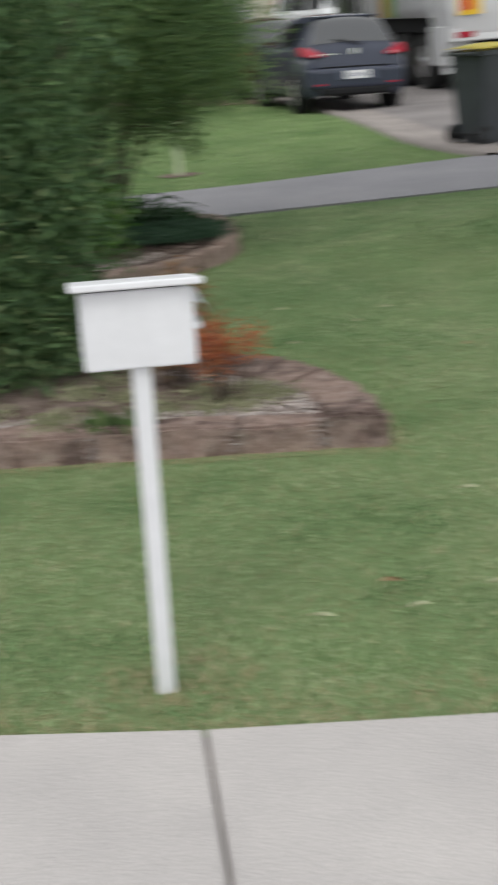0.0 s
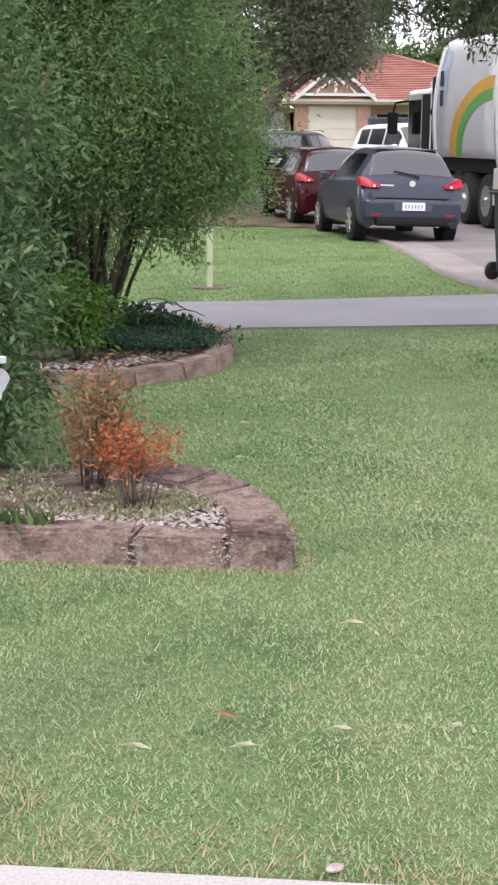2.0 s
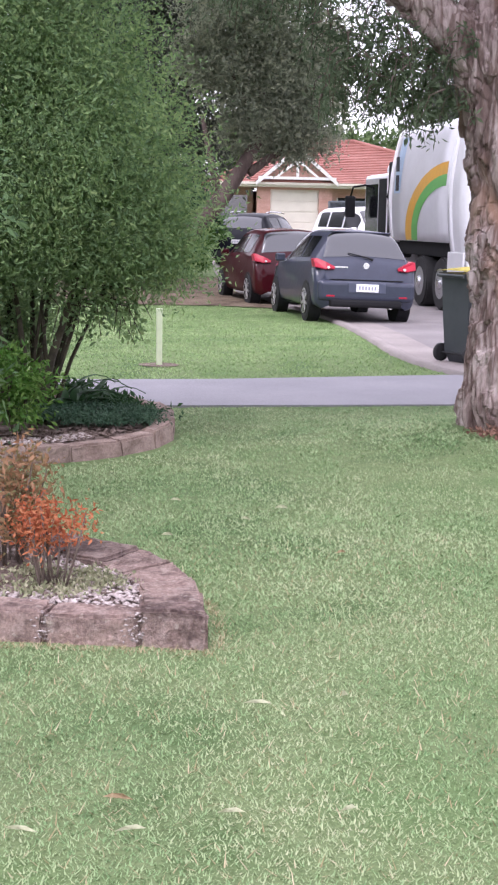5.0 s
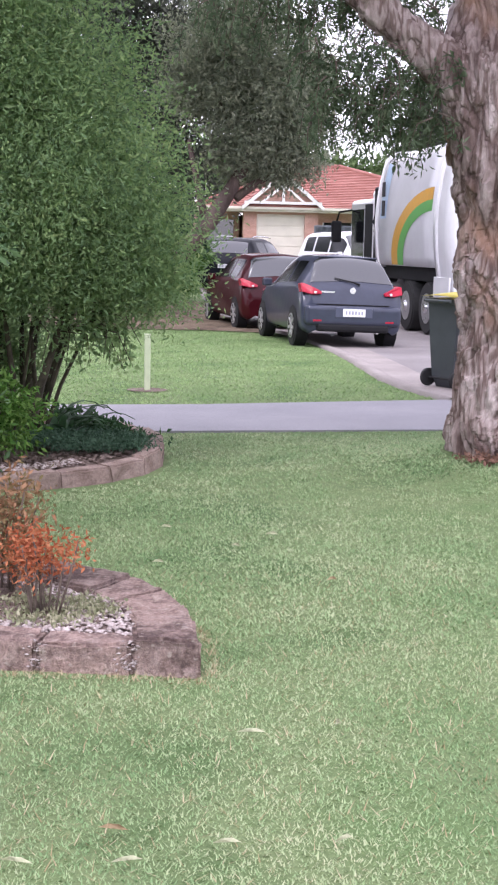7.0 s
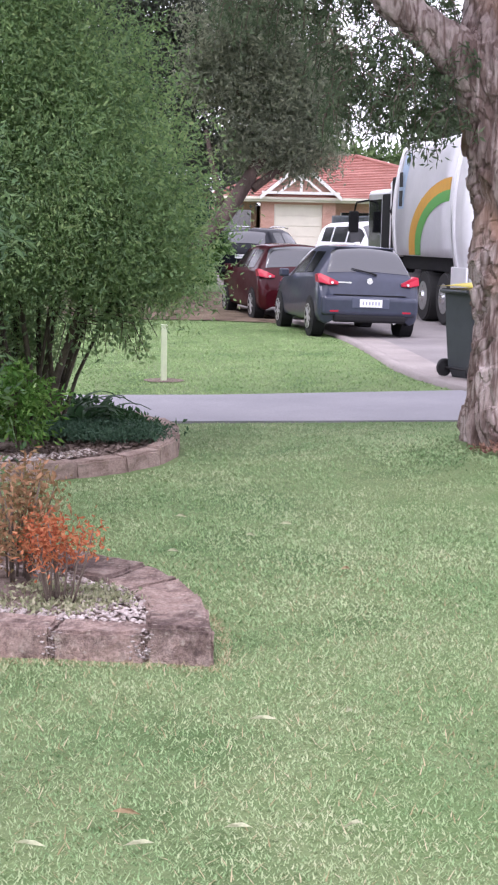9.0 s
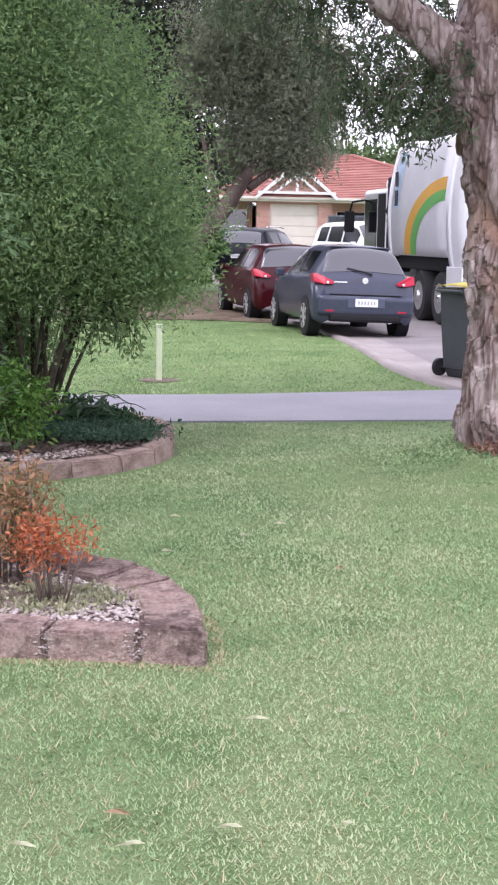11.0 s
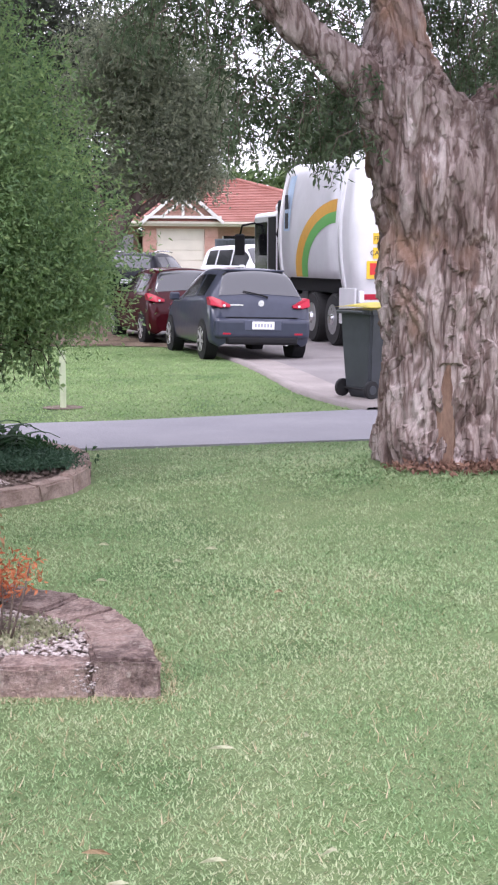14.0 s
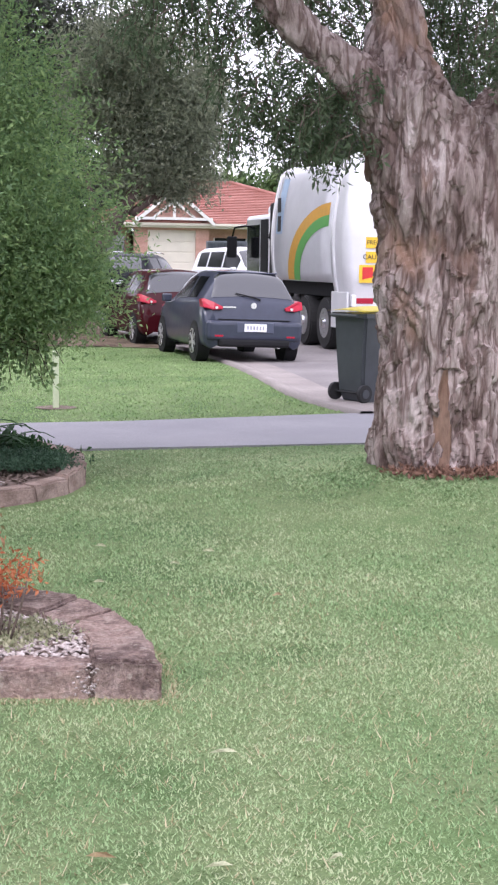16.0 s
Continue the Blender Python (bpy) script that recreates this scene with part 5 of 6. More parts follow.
def lettering(text, size, m, material, parent):
    cu = bpy.data.curves.new("lettering", "FONT")
    cu.body, cu.size, cu.extrude, cu.align_x, cu.align_y = text, size, 0.003, "CENTER", "CENTER"
    tmp = bpy.data.objects.new("tmp", cu)
    scene.collection.objects.link(tmp)
    bpy.context.view_layer.update()
    me = bpy.data.meshes.new_from_object(tmp.evaluated_get(bpy.context.evaluated_depsgraph_get()))
    bpy.data.objects.remove(tmp)
    me.materials.clear()
    me.materials.append(material)
    ob = new("lettering", me)
    ob.parent = parent
    ob.matrix_local = m
    return ob


def build_truck():
    # local origin: middle of the tail at ground level; front towards +y
    ob = thing("garbage_truck", pose(9.2, 22.5, zg(24.5), 0, 0, 0), "white and silver garbage truck with a rainbow stripe in the street", "truck")
    hw = 1.25
    def bulge(z):
        return hw + 0.06 - 0.16 * ((z - 2.1) / 1.25) ** 2
    def hull(y0, y1, zlo, zhi, ny=6, push=0.0, cap=True):
        bm = bmesh.new()
        zs = np.linspace(zlo, zhi - 0.18, 12)
        prof = [(bulge(z) + push, z) for z in zs] + [(bulge(zhi) - 0.06 + push, zhi - 0.07), (bulge(zhi) - 0.2 + push, zhi)]
        full = prof + [(-x, z) for x, z in prof[::-1]]
        g = []
        for y in np.linspace(y0, y1, ny):
            g.append([bm.verts.new((x, y, z)) for x, z in full])
        n = len(full)
        for a, b in zip(g, g[1:]):
            for k in range(n):
                bm.faces.new((a[k], a[(k + 1) % n], b[(k + 1) % n], b[k])).smooth = k != n - 1
        if cap:
            bm.faces.new(g[0][::-1])
            bm.faces.new(g[-1])
        bmesh.ops.recalc_face_normals(bm, faces=bm.faces)
        return bm
    part("container", hull(0.95, 5.0, 1.28, 3.62), M_SILVER, ob, "silver bulging load body")
    part("front_frame", hull(4.93, 5.12, 1.24, 3.68, 2, 0.02), M_TWHITE, ob)
    part("rear_frame", hull(0.78, 0.98, 1.0, 3.68, 2, 0.03), M_TWHITE, ob)
    # tailgate, rounded in plan from above
    bm = bmesh.new()
    zs = np.linspace(0.85, 3.6, 16)
    g = []
    for z in zs:
        back = 0.03 + 0.30 * max(0, (z - 2.3) / 1.3) ** 2 + 0.10 * max(0, (1.4 - z) / 0.6)
        w = bulge(z) + 0.005 - (0.35 * max(0, (z - 3.2) / 0.4) ** 2)
        g.append([bm.verts.new(p) for p in ((-w, 0.78, z), (-w, back + 0.12, z), (-w + 0.1, back, z), (w - 0.1, back, z), (w, back + 0.12, z), (w, 0.78, z))])
    for a, b in zip(g, g[1:]):
        for k in range(5):
            bm.faces.new((a[k], a[k + 1], b[k + 1], b[k])).smooth = True
        bm.faces.new((a[5], a[0], b[0], b[5]))
    bm.faces.new(g[0])
    bm.faces.new(g[-1][::-1])
    bmesh.ops.recalc_face_normals(bm, faces=bm.faces)
    gate = part("tailgate", bm, M_TWHITE, ob, "white rounded tailgate")
    for z, words in ((2.02, "FREQUENTLY STOPPING & REVERSING"), (1.76, "CAUTION DUAL CONTROL VEHICLE")):
        s = part("sign", box(-0.98, 0.98, 0.012, 0.026, z - 0.1, z + 0.1, 0.004), M_YELLOW, gate, "yellow warning sign")
        lettering(words, 0.125 if z < 2 else 0.112, pose(0, 0.010, z, 90, 0, 0), M_SIGN, s)
    for s in (-1, 1):
        k = part("marker_board", prism([(s * 0.68, 1.3), (s * 1.1, 1.3), (s * 1.1, 1.62), (s * 0.68, 1.62)], 0.008, 0.02), M_YELLOW, gate)
        part("reflector", prism([(s * 0.84, 1.4), (s * 1.04, 1.36), (s * 1.04, 1.58), (s * 0.84, 1.58)], 0.002, 0.01), M_REDSIGN, k)
    em = part("emblem", prism([(-0.28, 2.2), (0.28, 2.2), (0.28, 3.0), (-0.28, 3.0)], 0.06, 0.075), M_SKY, gate, "pale blue and white council emblem")
    part("wave", prism([(-0.28, 2.2), (0.28, 2.2), (0.28, 2.62), (0.12, 2.5), (0.0, 2.45), (-0.1, 2.62), (-0.28, 2.42)], 0.05, 0.062), M_BLUE, em)
    part("swoosh", prism([(0.02, 2.48), (0.2, 2.6), (0.12, 2.7), (0.2, 2.95), (-0.05, 2.7), (-0.12, 2.6)], 0.045, 0.062), M_TWHITE, em)
    part("rear_camera", box(-0.45, 0.0, 0.2, 0.34, 3.38, 3.5, 0.01), M_CHROME, gate)
    part("bumper", box(-1.2, 1.2, 0.1, 0.7, 0.86, 1.08, 0.02), M_TWHITE, ob)
    for s in (-1, 1):
        part("tail_lamp", box(s * 0.95 - 0.16, s * 0.95 + 0.16, 0.085, 0.11, 0.92, 1.02, 0.006), M_LAMP, ob, "red tail lamp")
        part("mud_flap", box(s * 0.95 - 0.28, s * 0.95 + 0.28, 0.5, 0.52, 0.3, 0.85, 0.004), M_TWHITE, ob, "white mud flap")
        part("mark", box(s * 0.95 - 0.2, s * 0.95 + 0.2, 0.494, 0.499, 0.4, 0.46), M_SIGN, ob)
    part("skirt", box(-1.26, -1.22, 0.2, 1.1, 0.45, 1.12, 0.01), M_TWHITE, ob)
    # rainbow on both flanks
    for s in (-1, 1):
        for (r0, r1, mm, nm) in ((1.45, 1.72, M_ORANGE, "orange_band"), (1.2, 1.45, M_STRIPE, "green_band")):
            bm = bmesh.new()
            prev = None
            cy, cz = 1.2, 1.3
            sy = 2.75
            for k in range(25):
                a = radians(90 * k / 24)
                ring = []
                for q in np.linspace(r0, r1, 4):
                    y, z = cy + q * sy * math.sin(a) / 1.72 * 1.0, cz + q * math.cos(a) * 0.86
                    ring.append(bm.verts.new((s * (bulge(z) + 0.007), y, z)))
                if prev:
                    for i in range(3):
                        bm.faces.new((prev[i], prev[i + 1], ring[i + 1], ring[i]))
                prev = ring
            bmesh.ops.recalc_face_normals(bm, faces=bm.faces)
            part(nm, bm, mm, ob)
        bm = bmesh.new()
        g = [[bm.verts.new((s * (bulge(z) + 0.008), y, z)) for y in (4.3, 4.75)] for z in np.linspace(2.25, 3.4, 8)]
        for a, b in zip(g, g[1:]):
            bm.faces.new((a[0], a[1], b[1], b[0]))
        part("side_emblem", bm, M_SKY, ob, "pale blue emblem")
        for za, zb in ((2.3, 2.62), (2.7, 3.0)):
            part("emblem_bar", box(min(s * (hw + 0.06), s * (hw + 0.075)), max(s * (hw + 0.06), s * (hw + 0.075)), 4.42, 4.62, za, zb), M_SIGN, ob, "dark bar of unreadable writing")
    # chassis and cab
    part("chassis", box(-0.45, 0.45, 0.6, 8.0, 0.7, 1.08, 0.02), M_TRIM, ob)
    part("underbody", box(-1.1, 1.1, 0.9, 5.0, 1.0, 1.3, 0.02), M_TRIM, ob)
    cab = part("cab", box(-1.2, 1.2, 5.75, 7.75, 0.75, 2.72, 0.1, segs=3), M_TWHITE, ob)
    part("windscreen", box(-1.05, 1.05, 7.74, 7.765, 1.6, 2.45, 0.01), M_GLASS, cab)
    for s in (-1, 1):
        part("door_window", box(min(s * 1.19, s * 1.206), max(s * 1.19, s * 1.206), 6.5, 7.6, 1.35, 2.5, 0.004), M_SIDEGLASS, cab)
        part("rear_quarter", box(min(s * 1.19, s * 1.206), max(s * 1.19, s * 1.206), 5.8, 6.42, 0.85, 2.6, 0.004), M_TRIM, cab)
        part("door_panel", box(min(s * 1.19, s * 1.204), max(s * 1.19, s * 1.204), 6.5, 7.6, 0.8, 1.3, 0.004), M_DARKGREY, cab)
        arm = part("mirror_arm", tube([(s * 1.2, 7.6, 2.5), (s * 1.45, 7.85, 2.45), (s * 1.5, 7.9, 2.2)], [0.025, 0.025, 0.025], 6), M_TRIM, cab)
        part("mirror", box(s * 1.5 - 0.12, s * 1.5 + 0.12, 7.84, 7.96, 1.75, 2.25, 0.04), M_TRIM, cab)
        part("step", box(min(s * 1.0, s * 1.25), max(s * 1.0, s * 1.25), 6.7, 7.5, 0.4, 0.8, 0.03), M_TRIM, cab)
    part("stack", box(-1.2, -0.75, 5.15, 5.7, 0.9, 2.95, 0.05), M_TRIM, ob, "dark air intake behind the cab")
    part("stack", box(0.75, 1.15, 5.15, 5.7, 0.9, 2.9, 0.05), M_TRIM, ob)
    for k in range(4):
        part("hose", tube([(-1.1 + 0.12 * k, 5.1, 1.0), (-1.22, 5.3 + 0.1 * k, 1.6 + 0.2 * k), (-1.05, 5.5, 2.4 + 0.2 * k), (-0.8, 5.3, 3.2)], [0.03] * 4, 6), M_TRIM, ob)
    part("beacon", cyl((-0.7, 6.2, 2.72), (-0.7, 6.2, 2.86), 0.09, n=16), M_ORANGE, cab)
    part("roof_cowl", box(-0.9, 0.9, 5.8, 7.0, 2.7, 2.95, 0.1), M_TWHITE, cab)
    part("lift_arm", tube([(-0.95, 5.2, 2.9), (-0.95, 5.4, 3.2), (-0.95, 6.0, 3.1)], [0.06, 0.06, 0.05], 8), M_TRIM, ob)
    for s in (-1, 1):
        for y in (1.62, 2.98, 6.9):
            w = part("wheel", cyl((s * 0.8, y, 0.5), (s * 1.22, y, 0.5), 0.5, n=36, bevel=0.03), M_TYRE, ob)
            part("rim", cyl((s * 1.215, y, 0.5), (s * 1.225, y, 0.5), 0.29, n=24), M_RIM, w, "polished steel rim")
            part("hub", cyl((s * 1.22, y, 0.5), (s * 1.27, y, 0.5), 0.11, 0.08, n=16), M_CHROME, w)


build_truck()

# ---- house across the street ----
M_TILE = two_tone("terracotta_tiles", (0.31, 0.135, 0.11), (0.41, 0.20, 0.168), 0.8, 14, 0.75, 0.5, stretch=(1, 1, 3), spec=0.3)
M_BRICK = two_tone("salmon_brick", (0.44, 0.25, 0.20), (0.54, 0.34, 0.28), 0.9, 12, 0.85, 0.4, stretch=(1, 1, 3))
M_CREAM = plain("cream_paint", (0.68, 0.64, 0.55), 0.55, wear=0.06, scale=2)
M_FENCE = plain("grey_steel_fence", (0.14, 0.155, 0.18), 0.5, wear=0.12, scale=2)
M_TIMBER = plain("white_timber", (0.72, 0.71, 0.69), 0.6, wear=0.08)


def courses(parent, p0, p1, p2, p3, step=0.3):
    """A roof slope from eave p0-p1 to ridge p3-p2, built as overlapping courses."""
    p0, p1, p2, p3 = (Vector(p) for p in (p0, p1, p2, p3))
    n = max(2, int((p3 - p0).length / step))
    up = (p1 - p0).cross((p3 + p2) / 2 - p0).normalized()
    if up.z < 0:
        up = -up
    for k in range(n):
        bm = bmesh.new()
        a, b = k / n, (k + 1) / n
        q = [p0.lerp(p3, a) + up * 0.05, p1.lerp(p2, a) + up * 0.05, p1.lerp(p2, b) + up * 0.008, p0.lerp(p3, b) + up * 0.008]
        v = [bm.verts.new(x) for x in q]
        lo = [bm.verts.new(x - up * 0.05) for x in q[:2]]
        if (q[2] - q[3]).length < 1e-4:
            bm.faces.new(v[:3])
        else:
            bm.faces.new(v)
        bm.faces.new((lo[0], lo[1], v[1], v[0]))
        part("tile_course", bm, M_TILE, parent)


def build_house():
    y0 = 58.0
    zf = 0.5
    ob = thing("house", pose(0, 0, 0), "single-storey brick house with a terracotta hip roof", "house")
    e = 2.98
    def wall(x0, x1, za, zb, y=y0, d=0.24):
        part("wall", box(x0, x1, y, y + d, za, zb), M_BRICK, ob)
    # front wall round the garage door and the window
    wall(10.15, 10.75, zf - 0.4, e)
    wall(12.95, 13.55, zf - 0.4, e)
    wall(10.75, 12.95, 2.85, e)
    wall(8.2, 10.15, zf - 0.4, e, y0 + 1.2)
    wall(13.55, 22.0, zf - 0.4, 1.2, y0 + 0.6)
    wall(13.55, 13.9, 1.2, e, y0 + 0.6)
    wall(15.5, 22.0, 1.2, e, y0 + 0.6)
    wall(13.9, 15.5, 2.55, e, y0 + 0.6)
    part("wall", box(8.2, 22.0, y0 + 9, y0 + 9.24, zf - 0.4, e), M_BRICK, ob)
    part("wall", box(8.2, 8.44, y0 + 1.44, y0 + 9, zf - 0.4, e), M_BRICK, ob)
    part("wall", box(21.76, 22.0, y0 + 0.84, y0 + 9, zf - 0.4, e), M_BRICK, ob)
    door = part("garage_door", box(10.75, 12.95, y0 + 0.1, y0 + 0.16, zf - 0.1, 2.85), M_CREAM, ob, "cream panelled garage door")
    for k in range(5):
        part("door_panel", box(10.8, 12.9, y0 + 0.085, y0 + 0.1, zf + 0.02 + 0.46 * k, zf + 0.42 + 0.46 * k, 0.012), M_CREAM, door)
    win = part("window", box(13.9, 15.5, y0 + 0.68, y0 + 0.72, 1.2, 2.55), M_GLASS, ob)
    for x in (13.9, 14.68, 15.44):
        part("window_frame", box(x, x + 0.06, y0 + 0.63, y0 + 0.7, 1.2, 2.55), M_TIMBER, win)
    part("window", box(8.6, 9.9, y0 + 1.18, y0 + 1.2, 1.1, 2.6), M_GLASS, ob)
    part("fascia", box(8.0, 22.3, y0 - 0.32, y0 - 0.26, e - 0.02, e + 0.16), M_CREAM, ob)
    part("gutter", box(8.0, 22.3, y0 - 0.42, y0 - 0.33, e + 0.06, e + 0.18, 0.02), M_CREAM, ob)
    part("eave", box(8.0, 22.3, y0 - 0.3, y0 + 1.4, e - 0.03, e + 0.005), M_CREAM, ob)
    # main hip roof and the garage gable
    rx0, rx1, ry, rz = 13.6, 15.6, y0 + 4.6, 5.25
    a, b, c, d = (8.0, y0 - 0.4, e + 0.16), (22.3, y0 - 0.4, e + 0.16), (22.3, y0 + 9.6, e + 0.16), (8.0, y0 + 9.6, e + 0.16)
    r0, r1 = (rx0, ry, rz), (rx1, ry, rz)
    bm = bmesh.new()
    base = [bm.verts.new(Vector(p) - Vector((0, 0, 0.02))) for p in (a, b, c, d, r0, r1)]
    for f in ((0, 1, 5, 4), (1, 2, 5), (2, 3, 4, 5), (3, 0, 4)):
        bm.faces.new([base[k] for k in f])
    roof = part("roof", bm, M_TILE, ob, "orange terracotta tile roof")
    courses(roof, a, b, r1, r0)
    courses(roof, b, c, r1, r1)
    courses(roof, d, a, r0, r0)
    for p, q in ((r0, r1), (a, r0), (b, r1)):
        part("ridge", tube([Vector(p) + Vector((0, 0, .05)), Vector(q) + Vector((0, 0, .05))], [0.1, 0.1], 8), M_TILE, roof)
    ap, gl, gr = 4.65, 10.0, 13.7
    mid = (gl + gr) / 2
    bm = bmesh.new()
    base = [bm.verts.new(p) for p in ((gl, y0 - 0.5, e + 0.18), (gl, y0 + 3.2, e + 0.18), (mid, y0 + 3.2, ap - 0.02), (mid, y0 - 0.5, ap - 0.02), (gr, y0 - 0.5, e + 0.18), (gr, y0 + 3.2, e + 0.18))]
    bm.faces.new([base[k] for k in (0, 1, 2, 3)])
    bm.faces.new([base[k] for k in (4, 5, 2, 3)])
    gable = part("gable_roof", bm, M_TILE, ob)
    courses(gable, (gl, y0 - 0.5, e + 0.2), (gl, y0 + 3.2, e + 0.2), (mid, y0 + 3.2, ap), (mid, y0 - 0.5, ap))
    courses(gable, (gr, y0 + 3.2, e + 0.2), (gr, y0 - 0.5, e + 0.2), (mid, y0 - 0.5, ap), (mid, y0 + 3.2, ap))
    gab = part("gable", prism([(gl + 0.2, e + 0.35), (gr - 0.2, e + 0.35), (mid, ap - 0.08)], y0 - 0.3, y0 - 0.2), M_BRICK, ob)
    for s in (-1, 1):
        x1 = mid + s * (gr - mid)
        part("barge_board", prism([(mid, ap + 0.06), (x1, e + 0.2), (x1, e + 0.02), (mid, ap - 0.14)], y0 - 0.56, y0 - 0.5), M_TIMBER, gab)
        part("truss_brace", prism([(mid + s * 0.05, ap - 0.5), (mid + s * 1.0, e + 0.4), (mid + s * 0.86, e + 0.4), (mid + s * 0.0, ap - 0.62)], y0 - 0.55, y0 - 0.5), M_TIMBER, gab)
    part("truss_post", box(mid - 0.06, mid + 0.06, y0 - 0.55, y0 - 0.5, e + 0.3, ap - 0.1), M_TIMBER, gab)
    part("truss_beam", box(gl + 0.1, gr - 0.1, y0 - 0.551, y0 - 0.49, e + 0.3, e + 0.42), M_TIMBER, gab)


build_house()


def build_fence():
    ob = thing("fence", pose(0, 0, 0), "grey corrugated steel boundary fence", "fence")
    z0 = gz(45) - 0.1
    for k in range(7):
        x0 = 11.5 + 2.3 * k
        y = 49.5 - 0.35 * k
        part("post", box(x0 - 0.03, x0 + 0.03, y - 0.03, y + 0.03, z0, 2.25, 0.005), M_FENCE, ob)
        bm = bmesh.new()
        prev = None
        for i in range(25):
            x = x0 + 0.04 + 2.22 * i / 24
            yy = y - 0.35 * i / 24 + (0.02 if i % 4 < 2 else -0.02)
            ring = [bm.verts.new((x, yy, z0)), bm.verts.new((x, yy, 2.2))]
            if prev:
                bm.faces.new((prev[0], ring[0], ring[1], prev[1]))
            prev = ring
        bmesh.ops.solidify(bm, geom=bm.faces[:], thickness=0.01)
        part("panel", bm, M_FENCE, ob)
        part("rail", box(x0, x0 + 2.3, y - 0.2, y - 0.14, 2.2, 2.26, 0.005, pose(0, 0, 0)), M_FENCE, ob)


build_fence()


# ---- trees across the street ----
def tree(name, x, y, trunk, limbs, blobs, n, leaf, material, label, seed, bark=None, droop=0.3, shell=0.2, jitter=0.3, twigs=()):
    z = gz(y)
    ob = thing(name, pose(x, y, z), label, "tree")
    part("trunk", tube([p[:3] for p in trunk], [p[3] for p in trunk], 12), bark or M_GUMBARK, ob)
    for pts in limbs:
        part("limb", tube([p[:3] for p in pts], [p[3] for p in pts], 8), bark or M_GUMBARK, ob)
    p, d = blob_points(blobs, n, seed, shell, jitter)
    v, f = leaves(p, leaf[0], leaf[1], droop, 0.4, seed)
    raw("crown", v, f, material, ob)
    return ob


tree("gum_tree", 3.75, 30.0, [(-0.8, 0, -0.1, .27), (-0.35, 0, 0.75, .24), (0.15, 0, 1.4, .22), (0.53, 0, 1.76, .21), (0.8, 0, 2.08, .20), (1.1, 0, 2.52, .18), (1.36, 0, 2.92, .16), (1.6, 0, 3.4, .14), (1.9, 0.1, 4.6, .09)],
     [[(1.45, 0, 2.7, .11), (2.0, .1, 3.1, .09), (2.8, .2, 3.5, .05)], [(0.8, 0, 2.05, .1), (0.6, .2, 3.0, .08), (0.4, .3, 4.0, .05)], [(1.7, 0, 3.2, .09), (1.4, .1, 4.2, .06), (1.0, .1, 5.0, .04)]],
     # the blob at z 8.0 is out of view, added to keep sky off the cars
     [(1.7, 0, 4.0, 0.95, 0.9, 0.75), (2.7, 0.2, 4.1, 0.85, 0.9, 0.75), (2.5, 0.2, 3.45, 0.95, 0.8, 0.42), (2.2, 0, 5.1, 1.5, 1.3, 0.8), (0.8, 0.4, 5.2, 1.1, 1.0, 0.9), (1.5, 0, 6.3, 1.7, 1.5, 0.9), (3.2, 0.3, 5.6, 0.9, 0.9, 0.8), (1.2, .2, 3.6, .5, .5, .35), (0.5, -3.5, 8.0, 2.6, 2.6, 1.0), (3.1, 0.2, 4.5, 0.7, 0.8, 0.7)],
     85000, (0.13, 0.042), M_GUM, "leaning gum tree with a grey-green crown", 81, jitter=0.22)
tree("gum_tree", 1.8, 32.5, [(0, 0, -0.1, .3), (0.3, 0, 2, .26), (0.7, 0, 4, .2), (1.0, 0, 6, .12)], [[(0.4, 0, 2.6, .12), (1.4, 0, 3.8, .09), (2.4, 0, 5.0, .05)], [(0.6, 0, 3.4, .12), (-0.4, 0, 4.6, .08), (-1.4, 0, 5.6, .04)]],
     # the topmost blob, z 9.4, is unseen canopy added to block sky reflections
     [(0.8, 0, 5.2, 2.0, 1.5, 1.3), (2.2, 0.3, 6.4, 1.7, 1.4, 1.3), (-0.9, 0, 5.6, 1.7, 1.4, 1.6), (0.6, 0, 7.4, 2.4, 1.8, 1.4), (1.9, 0, 4.0, .9, .8, .9), (0.7, 0, 3.6, 1.2, .9, .9), (2.6, 0, 3.5, .9, .8, 1.1), (3.0, .5, 5.4, 1.5, 1.0, 1.3), (0.5, 0, 9.4, 3.4, 3.0, 1.4)],
     60000, (0.19, 0.06), M_DARKLEAF, "tall dark grey-green gum tree", 83, jitter=0.3)
for k, (x, y, h, w) in enumerate(((15.4, 46.2, 7.2, 1.7), (17.3, 45.2, 7.8, 1.9), (19.3, 44.0, 7.8, 1.9), (21.3, 42.5, 7.4, 2.0), (23.4, 40.5, 7.6, 2.0), (25.5, 38.0, 7.6, 2.2))):
    tree("she_oak", x, y, [(0, 0, -0.1, .16), (0.05, 0, 2, .12), (0, 0, 4.5, .07), (0, 0, h, .03)], [[(0.02, 0, 1.4, .06), (0.6, 0, 2.6, .04), (0.9, 0, 3.6, .02)], [(0.02, 0, 1.8, .06), (-0.6, 0, 3.0, .04), (-1.0, 0, 4.0, .02)], [(0.3, .1, 0, .06), (0.4, .1, 2, .04), (0.7, 0, 3, .02)]],
         [(0, 0, h * .35, w * .8, 1.2, h * .25), (0.3, 0, h * .55, w, 1.3, h * .25), (-0.3, 0, h * .75, w * .9, 1.2, h * .28), (0, 0, h * .95, w * .6, 0.9, h * .2), (0.2, -0.2, h * .16, w * .6, .9, h * .1)],
         13000, (0.34, 0.045), M_DARKLEAF, "dark drooping she-oak behind the verge", 90 + k, M_STEM, droop=1.1, jitter=0.3)
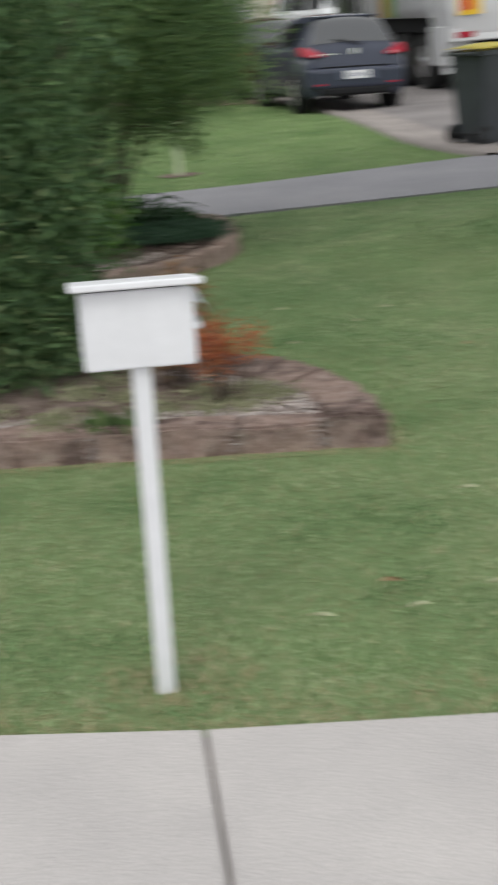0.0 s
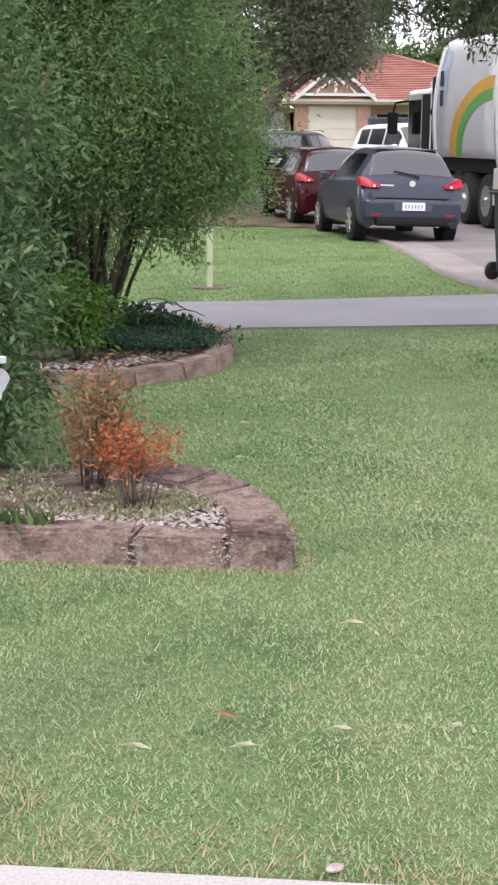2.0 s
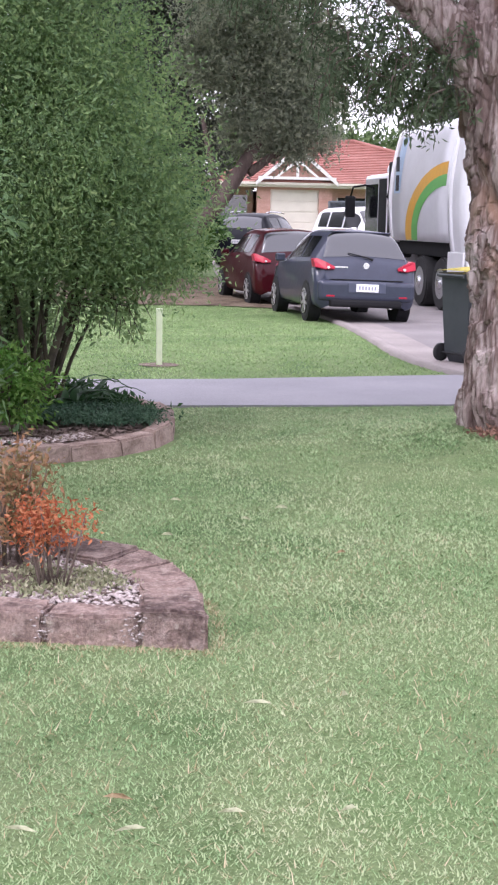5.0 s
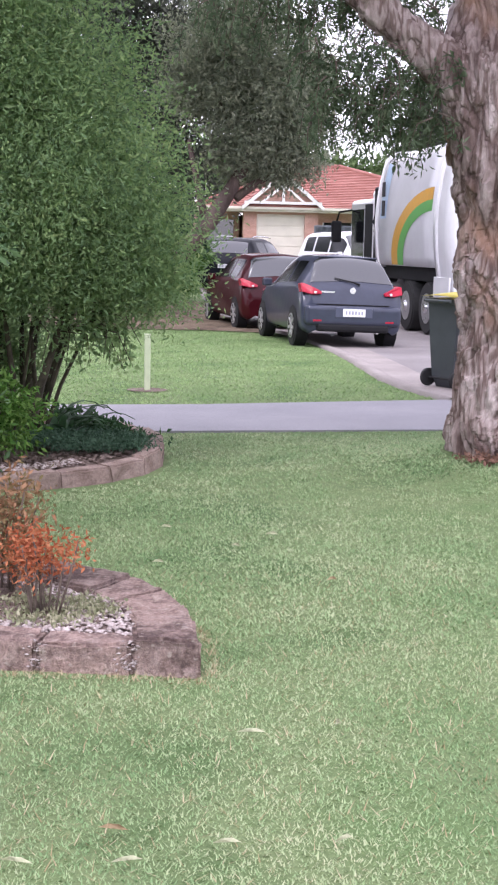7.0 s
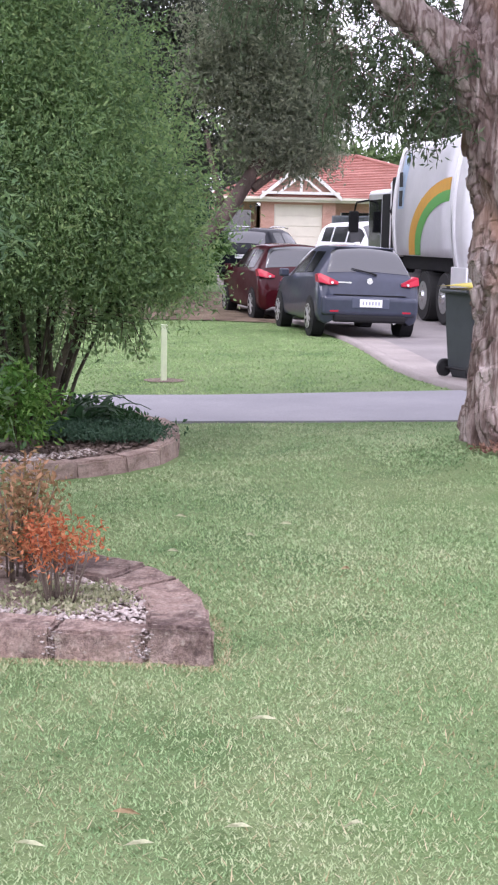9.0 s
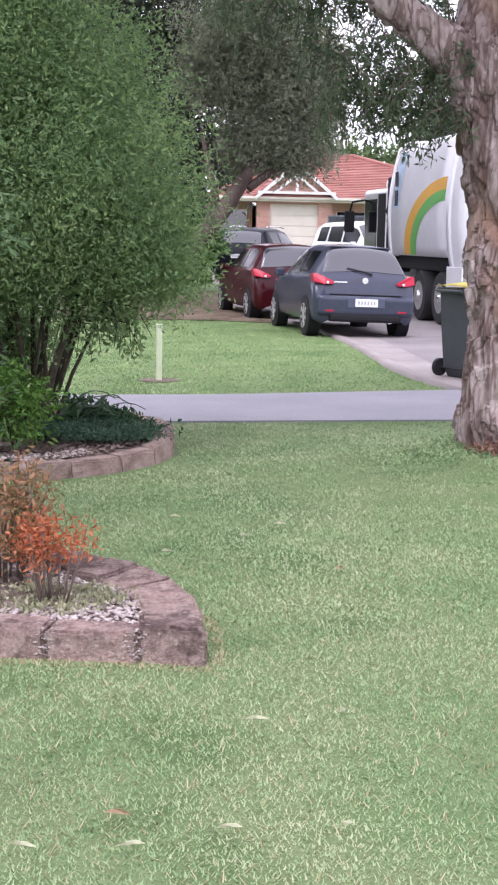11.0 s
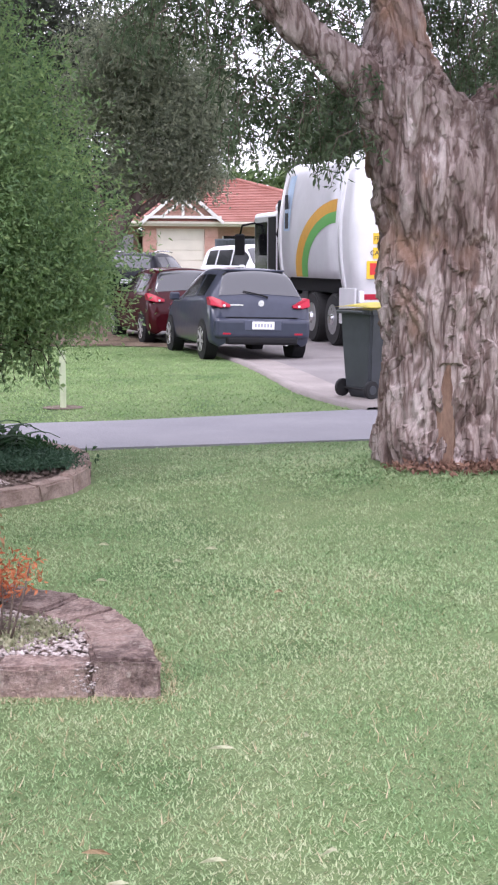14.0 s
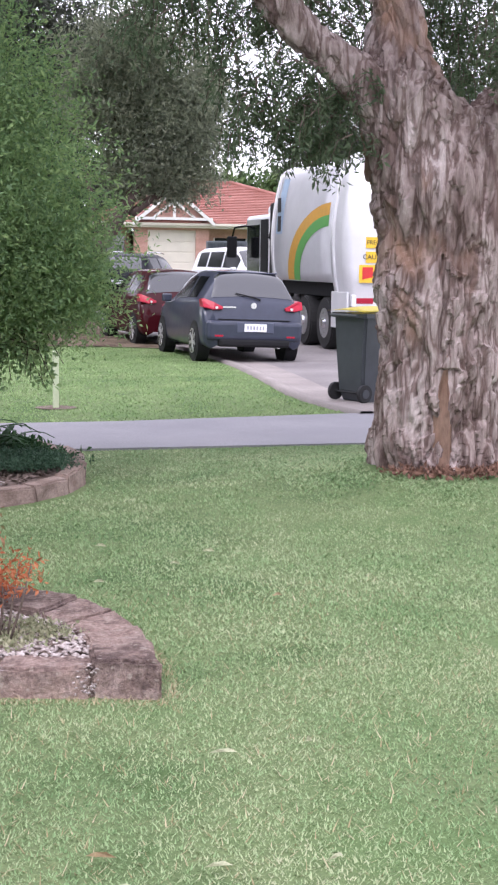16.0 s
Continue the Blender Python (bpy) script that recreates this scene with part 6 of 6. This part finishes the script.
tree("street_tree", 16.0, 78.0, [(0, 0, -0.1, .3), (0, 0, 3, .25), (0, 0, 6, .1)], [], [(0, 0, 5.2, 2.6, 2, 1.8), (3.2, 0, 4.6, 2.4, 2, 1.6), (-3, 0, 4.4, 2.2, 2, 1.5)], 9000, (0.45, 0.2), M_FARGREEN, "round green tree behind the house roof", 101, jitter=0.4)
tree("street_tree", 24.0, 76.0, [(0, 0, -0.1, .3), (0, 0, 3, .25), (0, 0, 6, .1)], [], [(0, 0, 4.6, 3.0, 2, 1.9), (3.5, 0, 4.2, 2.6, 2, 1.7)], 7000, (0.45, 0.2), M_FARGREEN, "round green tree behind the roofs", 102, jitter=0.4)
tree("street_tree", -4.0, 52.0, [(0, 0, -0.1, .3), (0, 0, 3, .25), (0, 0, 6, .1)], [], [(0, 0, 3.6, 3.5, 2, 2.8), (5, 0, 3.0, 2.8, 2, 2.4), (9.2, 0, 1.8, 1.6, 1.5, 1.6), (-5, 0, 4, 3, 2, 3)], 16000, (0.4, 0.14), M_FARGREEN, "leafy garden trees beside the house", 103, jitter=0.4)
bush("verge_shrub", 4.6, 36.5, gz(36.5), [(4.6, 36.5, 4.7, 36.5, .8, .02)], [(4.6, 36.5, 0.9, 0.9, 0.6, 0.9), (3.6, 36.5, 0.8, 0.9, 0.6, 0.8)], 3000, (0.25, 0.06), M_BRIGHT, "bright green shrub beyond the parked cars", 104, shell=0.3, jitter=0.15)


# unseen trees added left of the verge to darken reflections in the car sides
for k in range(6):
    x, y = -6.0 - 0.5 * k, 14.0 + 4.4 * k
    tree("reflection_tree", x, y, [(0, 0, -0.1, .16), (0, 0, 2, .13), (0, 0, 4.5, .06)], [], [(0, 0, 1.4, 1.6, 2.2, 1.3), (-0.3, 0.5, 3.2, 1.7, 2.2, 1.4), (0, 0.2, 5.0, 1.5, 2.0, 1.3)], 6500, (0.36, 0.13), M_GREEN1, "dense green tree, unseen, added to darken car-side reflections", 110 + k, shell=0.4, jitter=0.25)

# dark row added where greenery stands, to darken what the car sides reflect
for k in range(5):
    x, y = 0.2 + 1.05 * k, 39.5 - 0.7 * k
    bush("verge_shrub", x, y, gz(y), [(x, y, x, y, 1.2, .04)], [(x, y, 1.0, 0.9, 0.8, 1.0), (x - .2, y, 1.9, 0.8, 0.8, 0.7)], 2600, (0.24, 0.09), M_COVER, "dark shrub under the street trees, added to darken car reflections", 130 + k, shell=0.3, jitter=0.16)
